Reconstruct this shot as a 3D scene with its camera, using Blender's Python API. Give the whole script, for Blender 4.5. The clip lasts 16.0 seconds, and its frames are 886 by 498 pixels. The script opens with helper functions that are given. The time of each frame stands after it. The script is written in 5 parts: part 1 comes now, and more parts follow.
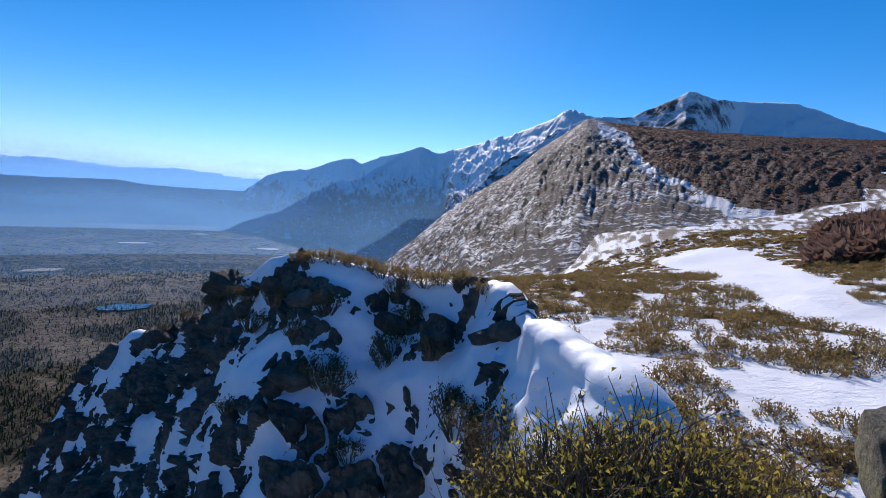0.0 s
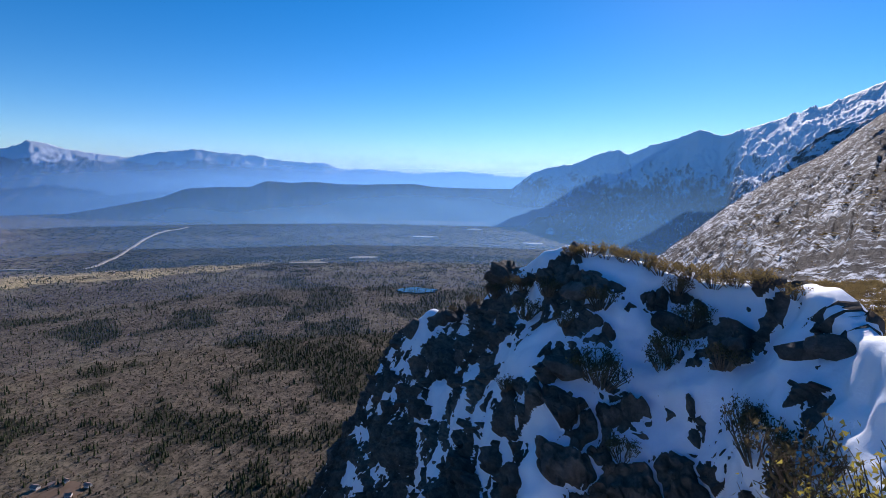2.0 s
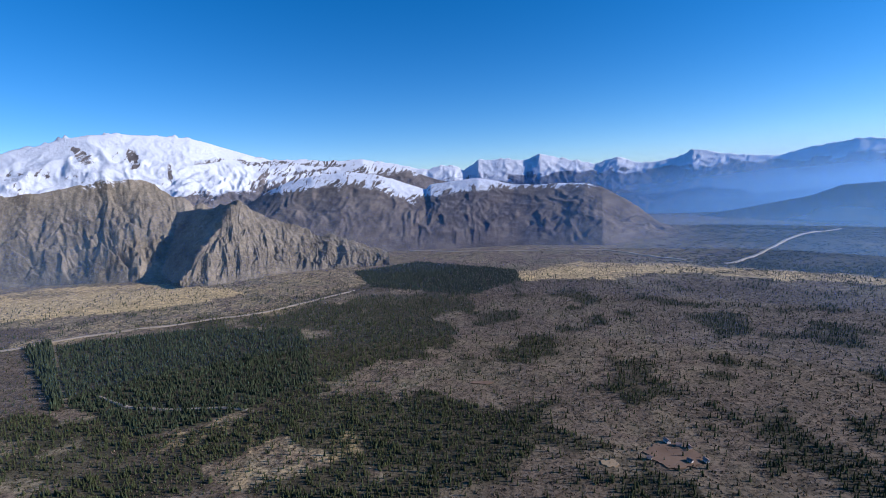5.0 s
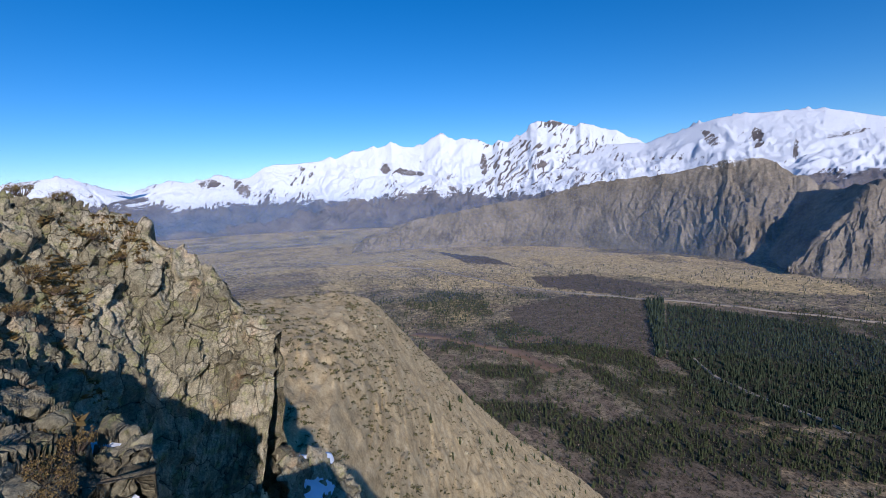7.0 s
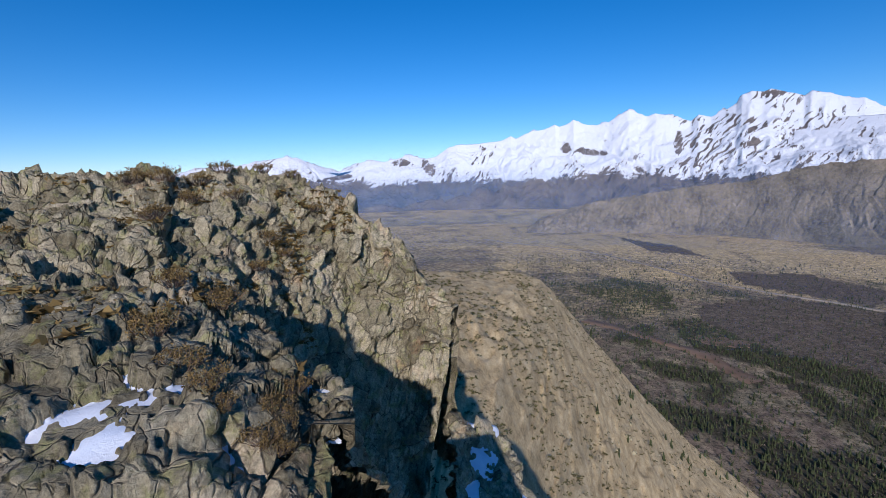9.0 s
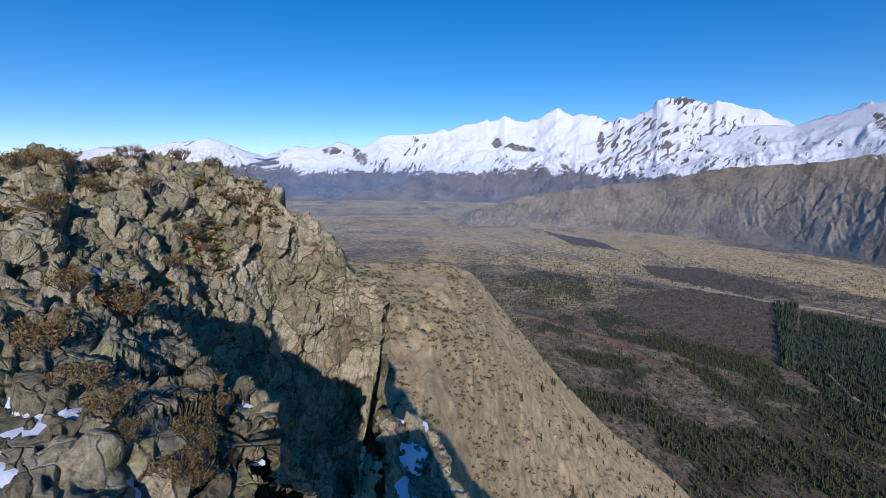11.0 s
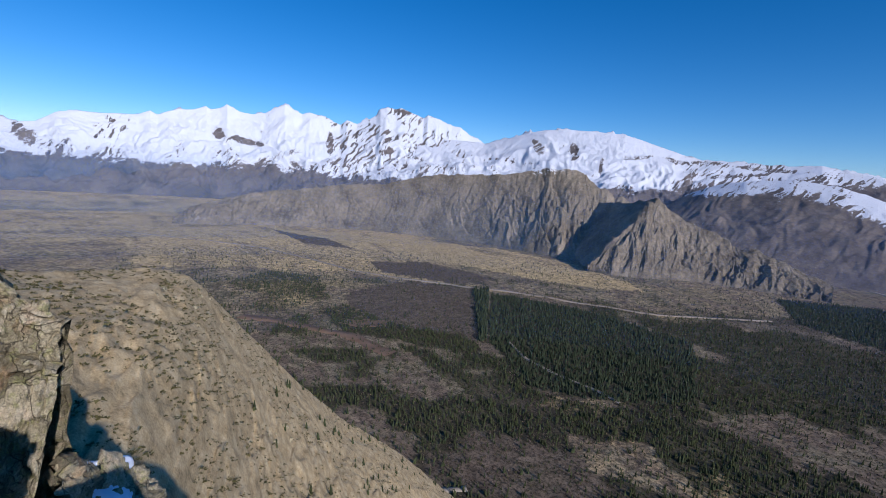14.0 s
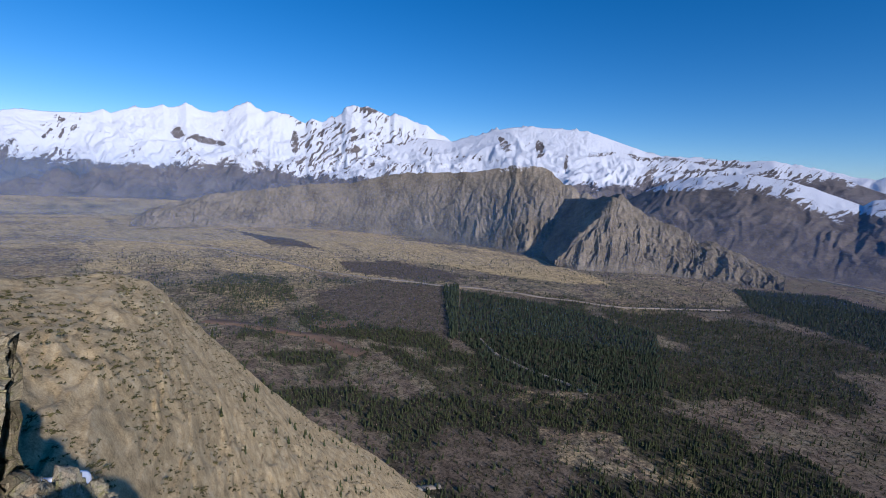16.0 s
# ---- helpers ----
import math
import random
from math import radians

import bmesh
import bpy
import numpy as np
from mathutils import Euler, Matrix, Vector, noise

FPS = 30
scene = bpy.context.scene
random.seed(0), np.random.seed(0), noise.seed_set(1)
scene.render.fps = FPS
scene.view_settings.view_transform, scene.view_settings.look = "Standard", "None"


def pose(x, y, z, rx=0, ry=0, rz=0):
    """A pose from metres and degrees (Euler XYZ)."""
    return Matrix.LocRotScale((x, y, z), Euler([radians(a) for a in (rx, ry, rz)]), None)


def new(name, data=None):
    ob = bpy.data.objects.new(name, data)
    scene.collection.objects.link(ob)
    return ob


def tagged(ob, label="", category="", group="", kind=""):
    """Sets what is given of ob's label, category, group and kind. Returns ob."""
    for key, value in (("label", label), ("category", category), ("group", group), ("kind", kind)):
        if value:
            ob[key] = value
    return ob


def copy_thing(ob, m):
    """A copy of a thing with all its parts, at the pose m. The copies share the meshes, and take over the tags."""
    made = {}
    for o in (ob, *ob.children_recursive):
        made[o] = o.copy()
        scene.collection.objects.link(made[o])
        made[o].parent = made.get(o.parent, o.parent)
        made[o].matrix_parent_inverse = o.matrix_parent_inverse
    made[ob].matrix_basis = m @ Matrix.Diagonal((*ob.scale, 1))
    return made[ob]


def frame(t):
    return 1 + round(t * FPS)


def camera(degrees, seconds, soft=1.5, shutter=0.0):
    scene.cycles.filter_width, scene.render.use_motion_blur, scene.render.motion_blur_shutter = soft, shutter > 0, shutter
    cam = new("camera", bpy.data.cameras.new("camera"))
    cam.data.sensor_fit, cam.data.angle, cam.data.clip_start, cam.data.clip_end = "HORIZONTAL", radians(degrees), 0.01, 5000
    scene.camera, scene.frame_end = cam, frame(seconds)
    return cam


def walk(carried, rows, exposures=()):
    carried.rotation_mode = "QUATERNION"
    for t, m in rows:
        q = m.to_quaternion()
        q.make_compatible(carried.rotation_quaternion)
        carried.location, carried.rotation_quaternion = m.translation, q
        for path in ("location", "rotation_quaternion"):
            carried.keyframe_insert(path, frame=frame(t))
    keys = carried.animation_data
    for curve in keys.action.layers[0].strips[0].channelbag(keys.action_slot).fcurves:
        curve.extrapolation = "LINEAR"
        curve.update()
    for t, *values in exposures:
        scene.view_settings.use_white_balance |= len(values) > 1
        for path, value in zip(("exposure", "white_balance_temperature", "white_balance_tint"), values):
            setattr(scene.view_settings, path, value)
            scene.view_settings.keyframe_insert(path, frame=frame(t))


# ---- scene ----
SKY_STRENGTH, SUN_STRENGTH, HAZE = 0.12, 4.6, 2.6
EXPOSURES = [(0.0, 0.16, 6500.0, 18.0), (2.0, 0.14, 6350.0, 19.0), (3.5, 0.18, 6150.0, 20.0), (6.0, 0.24, 6050.0, 20.0), (7.0, 0.0, 6050.0, 20.0), (8.0, -0.1, 6050.0, 20.0), (10.5, -0.1, 6050.0, 20.0), (13.0, -0.1, 6050.0, 20.0), (16.0, -0.15, 6050.0, 20.0)]
cam = camera(85.3, 16.0, soft=0.6)
PATH = [
    (0.0, pose(0.000, 0.000, -0.000, 83.87, -4.10, -1.03)),
    (0.5, pose(-0.031, -0.027, -0.001, 83.36, -3.85, 3.83)),
    (1.0, pose(-0.069, -0.057, -0.001, 82.72, -3.27, 11.05)),
    (1.5, pose(-0.104, -0.108, 0.002, 82.21, -2.40, 20.05)),
    (2.0, pose(-0.146, -0.152, -0.017, 81.83, -1.28, 29.38)),
    (2.5, pose(-0.156, -0.174, -0.014, 81.41, -0.29, 36.48)),
    (3.0, pose(-0.170, -0.158, -0.021, 80.97, 1.15, 45.20)),
    (3.5, pose(-0.129, -0.129, -0.010, 80.79, 1.93, 58.37)),
    (3.7, pose(-0.113, -0.114, -0.008, 80.59, 2.18, 63.08)),
    (5.8, pose(-0.108, -0.082, -0.041, 83.10, 3.21, 119.65)),
    (6.0, pose(-0.106, -0.052, -0.075, 82.95, 3.71, 125.64)),
    (6.5, pose(-0.106, -0.024, -0.111, 83.40, 3.41, 143.33)),
    (7.0, pose(-0.030, -0.024, -0.072, 83.43, 2.67, 161.90)),
    (7.5, pose(0.035, -0.024, -0.092, 83.03, 3.24, 175.76)),
    (8.0, pose(0.051, -0.014, -0.085, 82.68, 2.33, 181.92)),
    (8.2, pose(0.048, -0.025, -0.090, 82.58, 1.79, 182.79)),
    (10.3, pose(0.081, -0.247, 0.098, 80.87, 0.57, 181.24)),
    (10.5, pose(0.093, -0.247, 0.089, 80.92, 0.30, 179.93)),
    (11.0, pose(0.083, -0.267, 0.089, 80.75, -0.34, 174.74)),
    (11.5, pose(0.065, -0.275, 0.094, 80.90, -1.35, 167.79)),
    (12.0, pose(0.054, -0.272, 0.114, 81.24, -2.03, 162.25)),
    (12.5, pose(0.012, -0.208, 0.124, 81.64, -2.59, 157.28)),
    (13.0, pose(0.010, -0.203, 0.121, 81.92, -3.11, 152.76)),
    (13.5, pose(-0.020, -0.198, 0.057, 81.93, -3.70, 146.56)),
    (14.0, pose(-0.034, -0.100, 0.130, 81.73, -3.80, 143.80)),
    (14.5, pose(-0.033, 0.004, 0.231, 82.00, -3.34, 143.33)),
    (15.0, pose(-0.067, 0.048, 0.229, 81.98, -2.89, 142.47)),
    (15.5, pose(-0.072, 0.095, 0.263, 81.72, -3.08, 141.84)),
    (16.0, pose(-0.074, 0.118, 0.257, 81.73, -3.18, 140.00)),
]
walk(cam, PATH, EXPOSURES)

# ---------------------------------------------------------------- world and sun
SUN_RISE, SUN_BEARING = 24.5, 0.3
world = bpy.data.worlds.new("sky")
scene.world = world
world.use_nodes = True
wn = world.node_tree.nodes
sky = wn.new("ShaderNodeTexSky")
sky.sky_type = "NISHITA"
sky.sun_disc = False
sky.sun_elevation = radians(SUN_RISE)
sky.sun_rotation = radians(-SUN_BEARING)
sky.altitude = 2000.0
sky.air_density = 1.0
sky.dust_density = 0.12
sky.ozone_density = 4.0
depth = wn.new("ShaderNodeHueSaturation")
depth.inputs["Saturation"].default_value = 1.32
world.node_tree.links.new(sky.outputs[0], depth.inputs["Color"])
world.node_tree.links.new(depth.outputs[0], wn["Background"].inputs[0])
wn["Background"].inputs[1].default_value = SKY_STRENGTH
sun = new("sun", bpy.data.lights.new("sun", "SUN"))
sun.data.energy = SUN_STRENGTH
sun.data.angle = radians(0.53)
sun.data.color = (1.0, 0.93, 0.83)
sun.rotation_euler = Euler((radians(90 - SUN_RISE), 0, radians(180 + SUN_BEARING)))


# ---------------------------------------------------------------- small mathematics
def pt(bearing, reach, rise=None, z=None):
    """A place by its bearing (degrees to the left of north), its distance and its angle of rise, or its height."""
    b = radians(bearing)
    return (-math.sin(b) * reach, math.cos(b) * reach, reach * math.tan(radians(rise)) if z is None else z)


def _hash(i, j, k, seed):
    h = (i * 374761393 + j * 668265263 + k * 2147483647 + seed * 974634777) & 0xFFFFFFFF
    h = ((h ^ (h >> 13)) * 1274126177) & 0xFFFFFFFF
    h = ((h ^ (h >> 16)) * 2246822519) & 0xFFFFFFFF
    return (h ^ (h >> 15)) & 0xFFFFFFFF


def pn(x, y, z=0.0, seed=0):
    """Gradient noise of arrays, about -1 to 1."""
    x, y, z = np.broadcast_arrays(np.asarray(x, float), np.asarray(y, float), np.asarray(z, float))
    i, j, k = (np.floor(a).astype(np.int64) for a in (x, y, z))
    fx, fy, fz = x - i, y - j, z - k
    u, v, w = (a * a * a * (a * (a * 6 - 15) + 10) for a in (fx, fy, fz))
    out = 0.0
    for a in (0, 1):
        for b in (0, 1):
            for c in (0, 1):
                h = _hash(i + a, j + b, k + c, seed)
                gx = (h & 1023) / 511.5 - 1
                gy = ((h >> 10) & 1023) / 511.5 - 1
                gz = ((h >> 20) & 1023) / 511.5 - 1
                d = gx * (fx - a) + gy * (fy - b) + gz * (fz - c)
                out = out + d * (u if a else 1 - u) * (v if b else 1 - v) * (w if c else 1 - w)
    return out * 1.3


def fbm(x, y, z=0.0, octaves=4, seed=0):
    s, amp, f = 0.0, 0.5, 1.0
    for o in range(octaves):
        s = s + amp * pn(np.asarray(x) * f, np.asarray(y) * f, np.asarray(z) * f, seed + o)
        amp, f = amp * 0.5, f * 2.03
    return s * 1.6


def ridged(x, y, z=0.0, octaves=4, seed=0):
    s, amp, f = 0.0, 0.5, 1.0
    for o in range(octaves):
        s = s + amp * (1 - 2.2 * np.abs(pn(np.asarray(x) * f, np.asarray(y) * f, np.asarray(z) * f, seed + o)))
        amp, f = amp * 0.5, f * 2.1
    return s


def cells(x, y, z, seed=0):
    """Distances to the nearest and second nearest of scattered seeds, a random number of the nearest and its leaning plane."""
    i, j, k = (np.floor(a).astype(np.int64) for a in (x, y, z))
    d1 = np.full(x.shape, 9.0)
    d2 = np.full(x.shape, 9.0)
    rnd = np.zeros(x.shape)
    lean = np.zeros(x.shape)
    for a in (-1, 0, 1):
        for b in (-1, 0, 1):
            for c in (-1, 0, 1):
                h = _hash(i + a, j + b, k + c, seed)
                px = i + a + 0.12 + 0.76 * (h & 1023) / 1023
                py = j + b + 0.12 + 0.76 * ((h >> 10) & 1023) / 1023
                pz = k + c + 0.12 + 0.76 * ((h >> 20) & 1023) / 1023
                d = np.sqrt((x - px) ** 2 + (y - py) ** 2 + (z - pz) ** 2)
                closer = d < d1
                d2 = np.where(closer, d1, np.minimum(d2, d))
                rnd = np.where(closer, (h % 997) / 997.0, rnd)
                tilt = (x - px) * ((h % 331) / 165 - 1) + (y - py) * ((h % 443) / 221 - 1) + (z - pz) * ((h % 557) / 278 - 1)
                lean = np.where(closer, tilt, lean)
                d1 = np.where(closer, d, d1)
    return d1, d2, rnd, lean


def smooth(a, b, x):
    t = np.clip((np.asarray(x, float) - a) / (b - a), 0, 1)
    return t * t * (3 - 2 * t)


# ---------------------------------------------------------------- meshes from grids
def link_mesh(name, verts, faces, material, attrs=None, soft=True):
    me = bpy.data.meshes.new(name)
    verts = np.asarray(verts, np.float32).reshape(-1, 3)
    faces = np.asarray(faces, np.int32)
    n, c = faces.shape
    me.vertices.add(len(verts))
    me.vertices.foreach_set("co", verts.ravel())
    me.loops.add(n * c)
    me.loops.foreach_set("vertex_index", faces.ravel())
    me.polygons.add(n)
    me.polygons.foreach_set("loop_start", np.arange(0, n * c, c, dtype=np.int32))
    me.polygons.foreach_set("use_smooth", np.full(n, soft))
    for key, values in (attrs or {}).items():
        me.attributes.new(key, "FLOAT", "POINT").data.foreach_set("value", np.asarray(values, np.float32).ravel())
    me.update(calc_edges=True)
    me.validate()
    me.materials.append(material)
    return new(name, me)


def grid_faces(nu, nv):
    a = (np.arange(nv - 1)[:, None] * nu + np.arange(nu - 1)[None, :]).ravel()
    return np.stack([a, a + 1, a + nu + 1, a + nu], 1)


def along(line, nu, by_bearing):
    """A line of places (bearing, distance, rise) as nu points, stepped by bearing or by its knots."""
    line = np.array(line, float)
    if by_bearing:
        b = np.linspace(line[0, 0], line[-1, 0], nu)
        order = np.argsort(line[:, 0])
        reach = np.interp(b, line[order, 0], line[order, 1])
        rise = np.interp(b, line[order, 0], line[order, 2])
    else:
        s, q = np.linspace(0, 1, len(line)), np.linspace(0, 1, nu)
        b, reach, rise = (np.interp(q, s, line[:, i]) for i in range(3))
    b = np.radians(b)
    return np.stack([-np.sin(b) * reach, np.cos(b) * reach, reach * np.tan(np.radians(rise))], 1)


def span(lines, steps, curve=0.0):
    """A surface through the lines: an array (rows, columns, 3), and for each row how far it is through the lines."""
    rows, where = [], []
    for i, n in enumerate(steps):
        for s in np.linspace(0, 1, n, endpoint=i == len(steps) - 1):
            p = lines[i] * (1 - s) + lines[i + 1] * s
            if curve:
                p = p + np.array([0, 0, 1]) * (curve * math.sin(math.pi * s) * np.linalg.norm(lines[i + 1] - lines[i], axis=1))[:, None]
            rows.append(p)
            where.append(i + s)
    return np.array(rows), np.array(where)


def normals(g):
    du = np.gradient(g, axis=1)
    dv = np.gradient(g, axis=0)
    n = np.cross(du, dv)
    n /= np.linalg.norm(n, axis=2, keepdims=True) + 1e-9
    return n * np.sign(n[..., 2:] + 1e-6)


# ---------------------------------------------------------------- materials
def material(name):
    m = bpy.data.materials.new(name)
    m.use_nodes = True
    return m, m.node_tree.nodes, m.node_tree.links, m.node_tree.nodes["Principled BSDF"]


def node(nodes, kind, **values):
    n = nodes.new(kind)
    for key, v in values.items():
        n.inputs[key.replace("_", " ")].default_value = v
    return n


def ramp(nodes, links, source, stops):
    r = nodes.new("ShaderNodeValToRGB")
    while len(r.color_ramp.elements) < len(stops):
        r.color_ramp.elements.new(0.5)
    for e, (at, colour) in zip(r.color_ramp.elements, stops):
        e.position, e.color = at, (*colour, 1)
    links.new(source, r.inputs[0])
    return r.outputs[0]


def noise_at(nodes, links, scale, detail=6.0, rough=0.6, stretch=None, kind="ShaderNodeTexNoise"):
    co = nodes.new("ShaderNodeNewGeometry").outputs["Position"]
    if stretch:
        m = nodes.new("ShaderNodeMapping")
        m.inputs["Scale"].default_value = stretch
        links.new(co, m.inputs["Vector"])
        co = m.outputs[0]
    n = nodes.new(kind)
    n.inputs["Scale"].default_value = scale
    if kind == "ShaderNodeTexNoise":
        n.inputs["Detail"].default_value = detail
        n.inputs["Roughness"].default_value = rough
    links.new(co, n.inputs["Vector"])
    return n.outputs[0]


def blend(nodes, links, fac, a, b, how="MIX"):
    m = nodes.new("ShaderNodeMix")
    m.data_type = "RGBA"
    m.blend_type = how
    for value, slot in ((fac, m.inputs[0]), (a, m.inputs[6]), (b, m.inputs[7])):
        if isinstance(value, (int, float)):
            slot.default_value = value
        elif isinstance(value, tuple):
            slot.default_value = (*value, 1)
        else:
            links.new(value, slot)
    return m.outputs[2]


def calc(nodes, links, op, a, b=0.0, c=0.0):
    m = nodes.new("ShaderNodeMath")
    m.operation = op
    for value, slot in zip((a, b, c), m.inputs):
        if isinstance(value, (int, float)):
            slot.default_value = value
        else:
            links.new(value, slot)
    return m.outputs[0]


def bump(nodes, links, bsdf, height, strength, distance):
    b = nodes.new("ShaderNodeBump")
    b.inputs["Strength"].default_value = strength
    b.inputs["Distance"].default_value = distance
    links.new(height, b.inputs["Height"])
    links.new(b.outputs[0], bsdf.inputs["Normal"])


def terrain(name, colours, size, snow=(0.68, 0.73, 0.8), fine=0.15, relief=1.0, edge=0.08, patch=None):
    """Rock or earth in a few tones of two sizes, under the snow that the attribute "snow" tells, broken up by noise."""
    m, n, l, b = material(name)
    big = noise_at(n, l, 1.0 / size, 5, 0.6)
    small = noise_at(n, l, 8.0 / size, 6, 0.7)
    fac = calc(n, l, "ADD", calc(n, l, "MULTIPLY", big, 0.6), calc(n, l, "MULTIPLY", small, 0.4))
    stops = [(0.36 + 0.28 * i / max(1, len(colours) - 1), c) for i, c in enumerate(colours)]
    base = ramp(n, l, fac, stops)
    if patch:
        a = n.new("ShaderNodeAttribute")
        a.attribute_name = "patch"
        base = blend(n, l, a.outputs["Fac"], base, patch)
    a = n.new("ShaderNodeAttribute")
    a.attribute_name = "snow"
    grain = noise_at(n, l, 20.0 / size, 6, 0.75)
    middle = noise_at(n, l, 4.0 / size, 5, 0.7)
    speck = calc(n, l, "ADD", calc(n, l, "MULTIPLY", calc(n, l, "SUBTRACT", grain, 0.5), 1.5), calc(n, l, "MULTIPLY", calc(n, l, "SUBTRACT", middle, 0.5), 0.9))
    cover = calc(n, l, "ADD", a.outputs["Fac"], speck)
    base = blend(n, l, 0.6, base, ramp(n, l, grain, [(0.32, (0.42, 0.42, 0.44)), (0.62, (1.15, 1.12, 1.08))]), "MULTIPLY")
    mask = ramp(n, l, cover, [(0.5 - edge, (0, 0, 0)), (0.5 + edge, (1, 1, 1))])
    l.new(blend(n, l, mask, base, snow), b.inputs["Base Color"])
    l.new(calc(n, l, "MULTIPLY_ADD", mask, -0.25, 0.92), b.inputs["Roughness"])
    b.inputs["Specular IOR Level"].default_value = 0.25
    bump(n, l, b, calc(n, l, "ADD", small, calc(n, l, "MULTIPLY", grain, 0.5)), relief, size * fine * 0.3)
    return m

GREY_ROCK = [(0.07, 0.065, 0.06), (0.15, 0.14, 0.125), (0.22, 0.205, 0.18)]
BROWN_ROCK = [(0.12, 0.103, 0.078), (0.23, 0.2, 0.15), (0.34, 0.295, 0.225)]


def snow_material():
    m, n, l, b = material("snow")
    soft = noise_at(n, l, 2.2, 5, 0.6)
    grain = noise_at(n, l, 60.0, 4, 0.7)
    l.new(ramp(n, l, soft, [(0.3, (0.7, 0.79, 0.91)), (0.7, (0.83, 0.87, 0.93))]), b.inputs["Base Color"])
    b.inputs["Roughness"].default_value = 0.55
    b.inputs["Specular IOR Level"].default_value = 0.3
    bump(n, l, b, calc(n, l, "ADD", soft, calc(n, l, "MULTIPLY", grain, 0.25)), 0.6, 0.05)
    return m


mat_snow = snow_material()
mat_outcrop = terrain("outcrop_rock", [(0.05, 0.045, 0.043), (0.1, 0.09, 0.083), (0.17, 0.155, 0.14)], 1.2, edge=0.03)


def cliff_material():
    """Weathered rock: blocks of differing tone, dark joints, olive lichen and ochre stains."""
    m, n, l, b = material("cliff_rock")
    co = n.new("ShaderNodeNewGeometry").outputs["Position"]
    bent = n.new("ShaderNodeVectorMath")
    bent.operation = "MULTIPLY_ADD"
    wave = node(n, "ShaderNodeTexNoise", Scale=1.6, Detail=4.0)
    l.new(co, wave.inputs["Vector"])
    l.new(wave.outputs["Color"], bent.inputs[0])
    bent.inputs[1].default_value = (0.5, 0.5, 0.5)
    l.new(co, bent.inputs[2])
    squeeze = n.new("ShaderNodeMapping")
    squeeze.inputs["Scale"].default_value = (1, 1, 0.6)
    l.new(bent.outputs[0], squeeze.inputs["Vector"])
    joints = []
    for scale in (1.7, 4.6):
        v = n.new("ShaderNodeTexVoronoi")
        v.feature = "DISTANCE_TO_EDGE"
        v.inputs["Scale"].default_value = scale
        l.new(squeeze.outputs[0], v.inputs["Vector"])
        joints.append(v.outputs["Distance"])
    block = n.new("ShaderNodeTexVoronoi")
    block.inputs["Scale"].default_value = 1.7
    l.new(squeeze.outputs[0], block.inputs["Vector"])
    split = n.new("ShaderNodeSeparateColor")
    l.new(block.outputs["Color"], split.inputs[0])
    grain = noise_at(n, l, 22.0, 7, 0.75)
    patch = noise_at(n, l, 2.4, 6, 0.7)
    fac = calc(n, l, "ADD", calc(n, l, "MULTIPLY", split.outputs[0], 0.3), calc(n, l, "MULTIPLY", patch, 0.7))
    base = ramp(n, l, fac, [(0.3, (0.17, 0.15, 0.1)), (0.48, (0.31, 0.28, 0.19)), (0.62, (0.43, 0.39, 0.28)), (0.75, (0.5, 0.41, 0.29))])
    lichen = ramp(n, l, noise_at(n, l, 3.4, 7, 0.72), [(0.52, (0, 0, 0)), (0.6, (1, 1, 1))])
    base = blend(n, l, calc(n, l, "MULTIPLY", lichen, 0.65), base, (0.27, 0.275, 0.11))
    stain = ramp(n, l, noise_at(n, l, 1.1, 6, 0.65), [(0.56, (0, 0, 0)), (0.66, (1, 1, 1))])
    base = blend(n, l, calc(n, l, "MULTIPLY", stain, 0.5), base, (0.4, 0.26, 0.15))
    base = blend(n, l, 0.8, base, ramp(n, l, grain, [(0.33, (0.35, 0.35, 0.34)), (0.64, (1.4, 1.38, 1.32))]), "MULTIPLY")
    dark = calc(n, l, "MULTIPLY", ramp(n, l, joints[0], [(0.0, (0.3, 0.3, 0.3)), (0.02, (1, 1, 1))]), ramp(n, l, joints[1], [(0.0, (0.75, 0.75, 0.75)), (0.05, (1, 1, 1))]))
    l.new(blend(n, l, dark, (0.035, 0.03, 0.024), base), b.inputs["Base Color"])
    b.inputs["Roughness"].default_value = 0.92
    b.inputs["Specular IOR Level"].default_value = 0.2
    bump(n, l, b, calc(n, l, "ADD", calc(n, l, "MULTIPLY", dark, 0.8), calc(n, l, "MULTIPLY", grain, 0.5)), 0.9, 0.09)
    return m


mat_cliff = cliff_material()
mat_spur = terrain("dry_hillside", [(0.24, 0.19, 0.105), (0.46, 0.36, 0.2), (0.6, 0.5, 0.31)], 3.6, relief=0.9)
mat_ridge = terrain("brown_ridge_rock", BROWN_ROCK, 90.0)
mat_range = terrain("snowy_range_rock", [(0.085, 0.08, 0.084), (0.155, 0.14, 0.138), (0.23, 0.205, 0.19)], 160.0)
mat_mesa = terrain("mesa_rock", [(0.085, 0.075, 0.07), (0.16, 0.138, 0.12), (0.24, 0.205, 0.17)], 90.0)
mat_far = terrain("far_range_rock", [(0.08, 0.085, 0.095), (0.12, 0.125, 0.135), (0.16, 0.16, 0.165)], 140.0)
mat_hill = terrain("forested_hill", [(0.03, 0.04, 0.038), (0.05, 0.062, 0.056), (0.075, 0.08, 0.066)], 60.0)
mat_chain = terrain("blue_chain_rock", [(0.06, 0.062, 0.068), (0.1, 0.1, 0.105), (0.15, 0.145, 0.14)], 60.0)
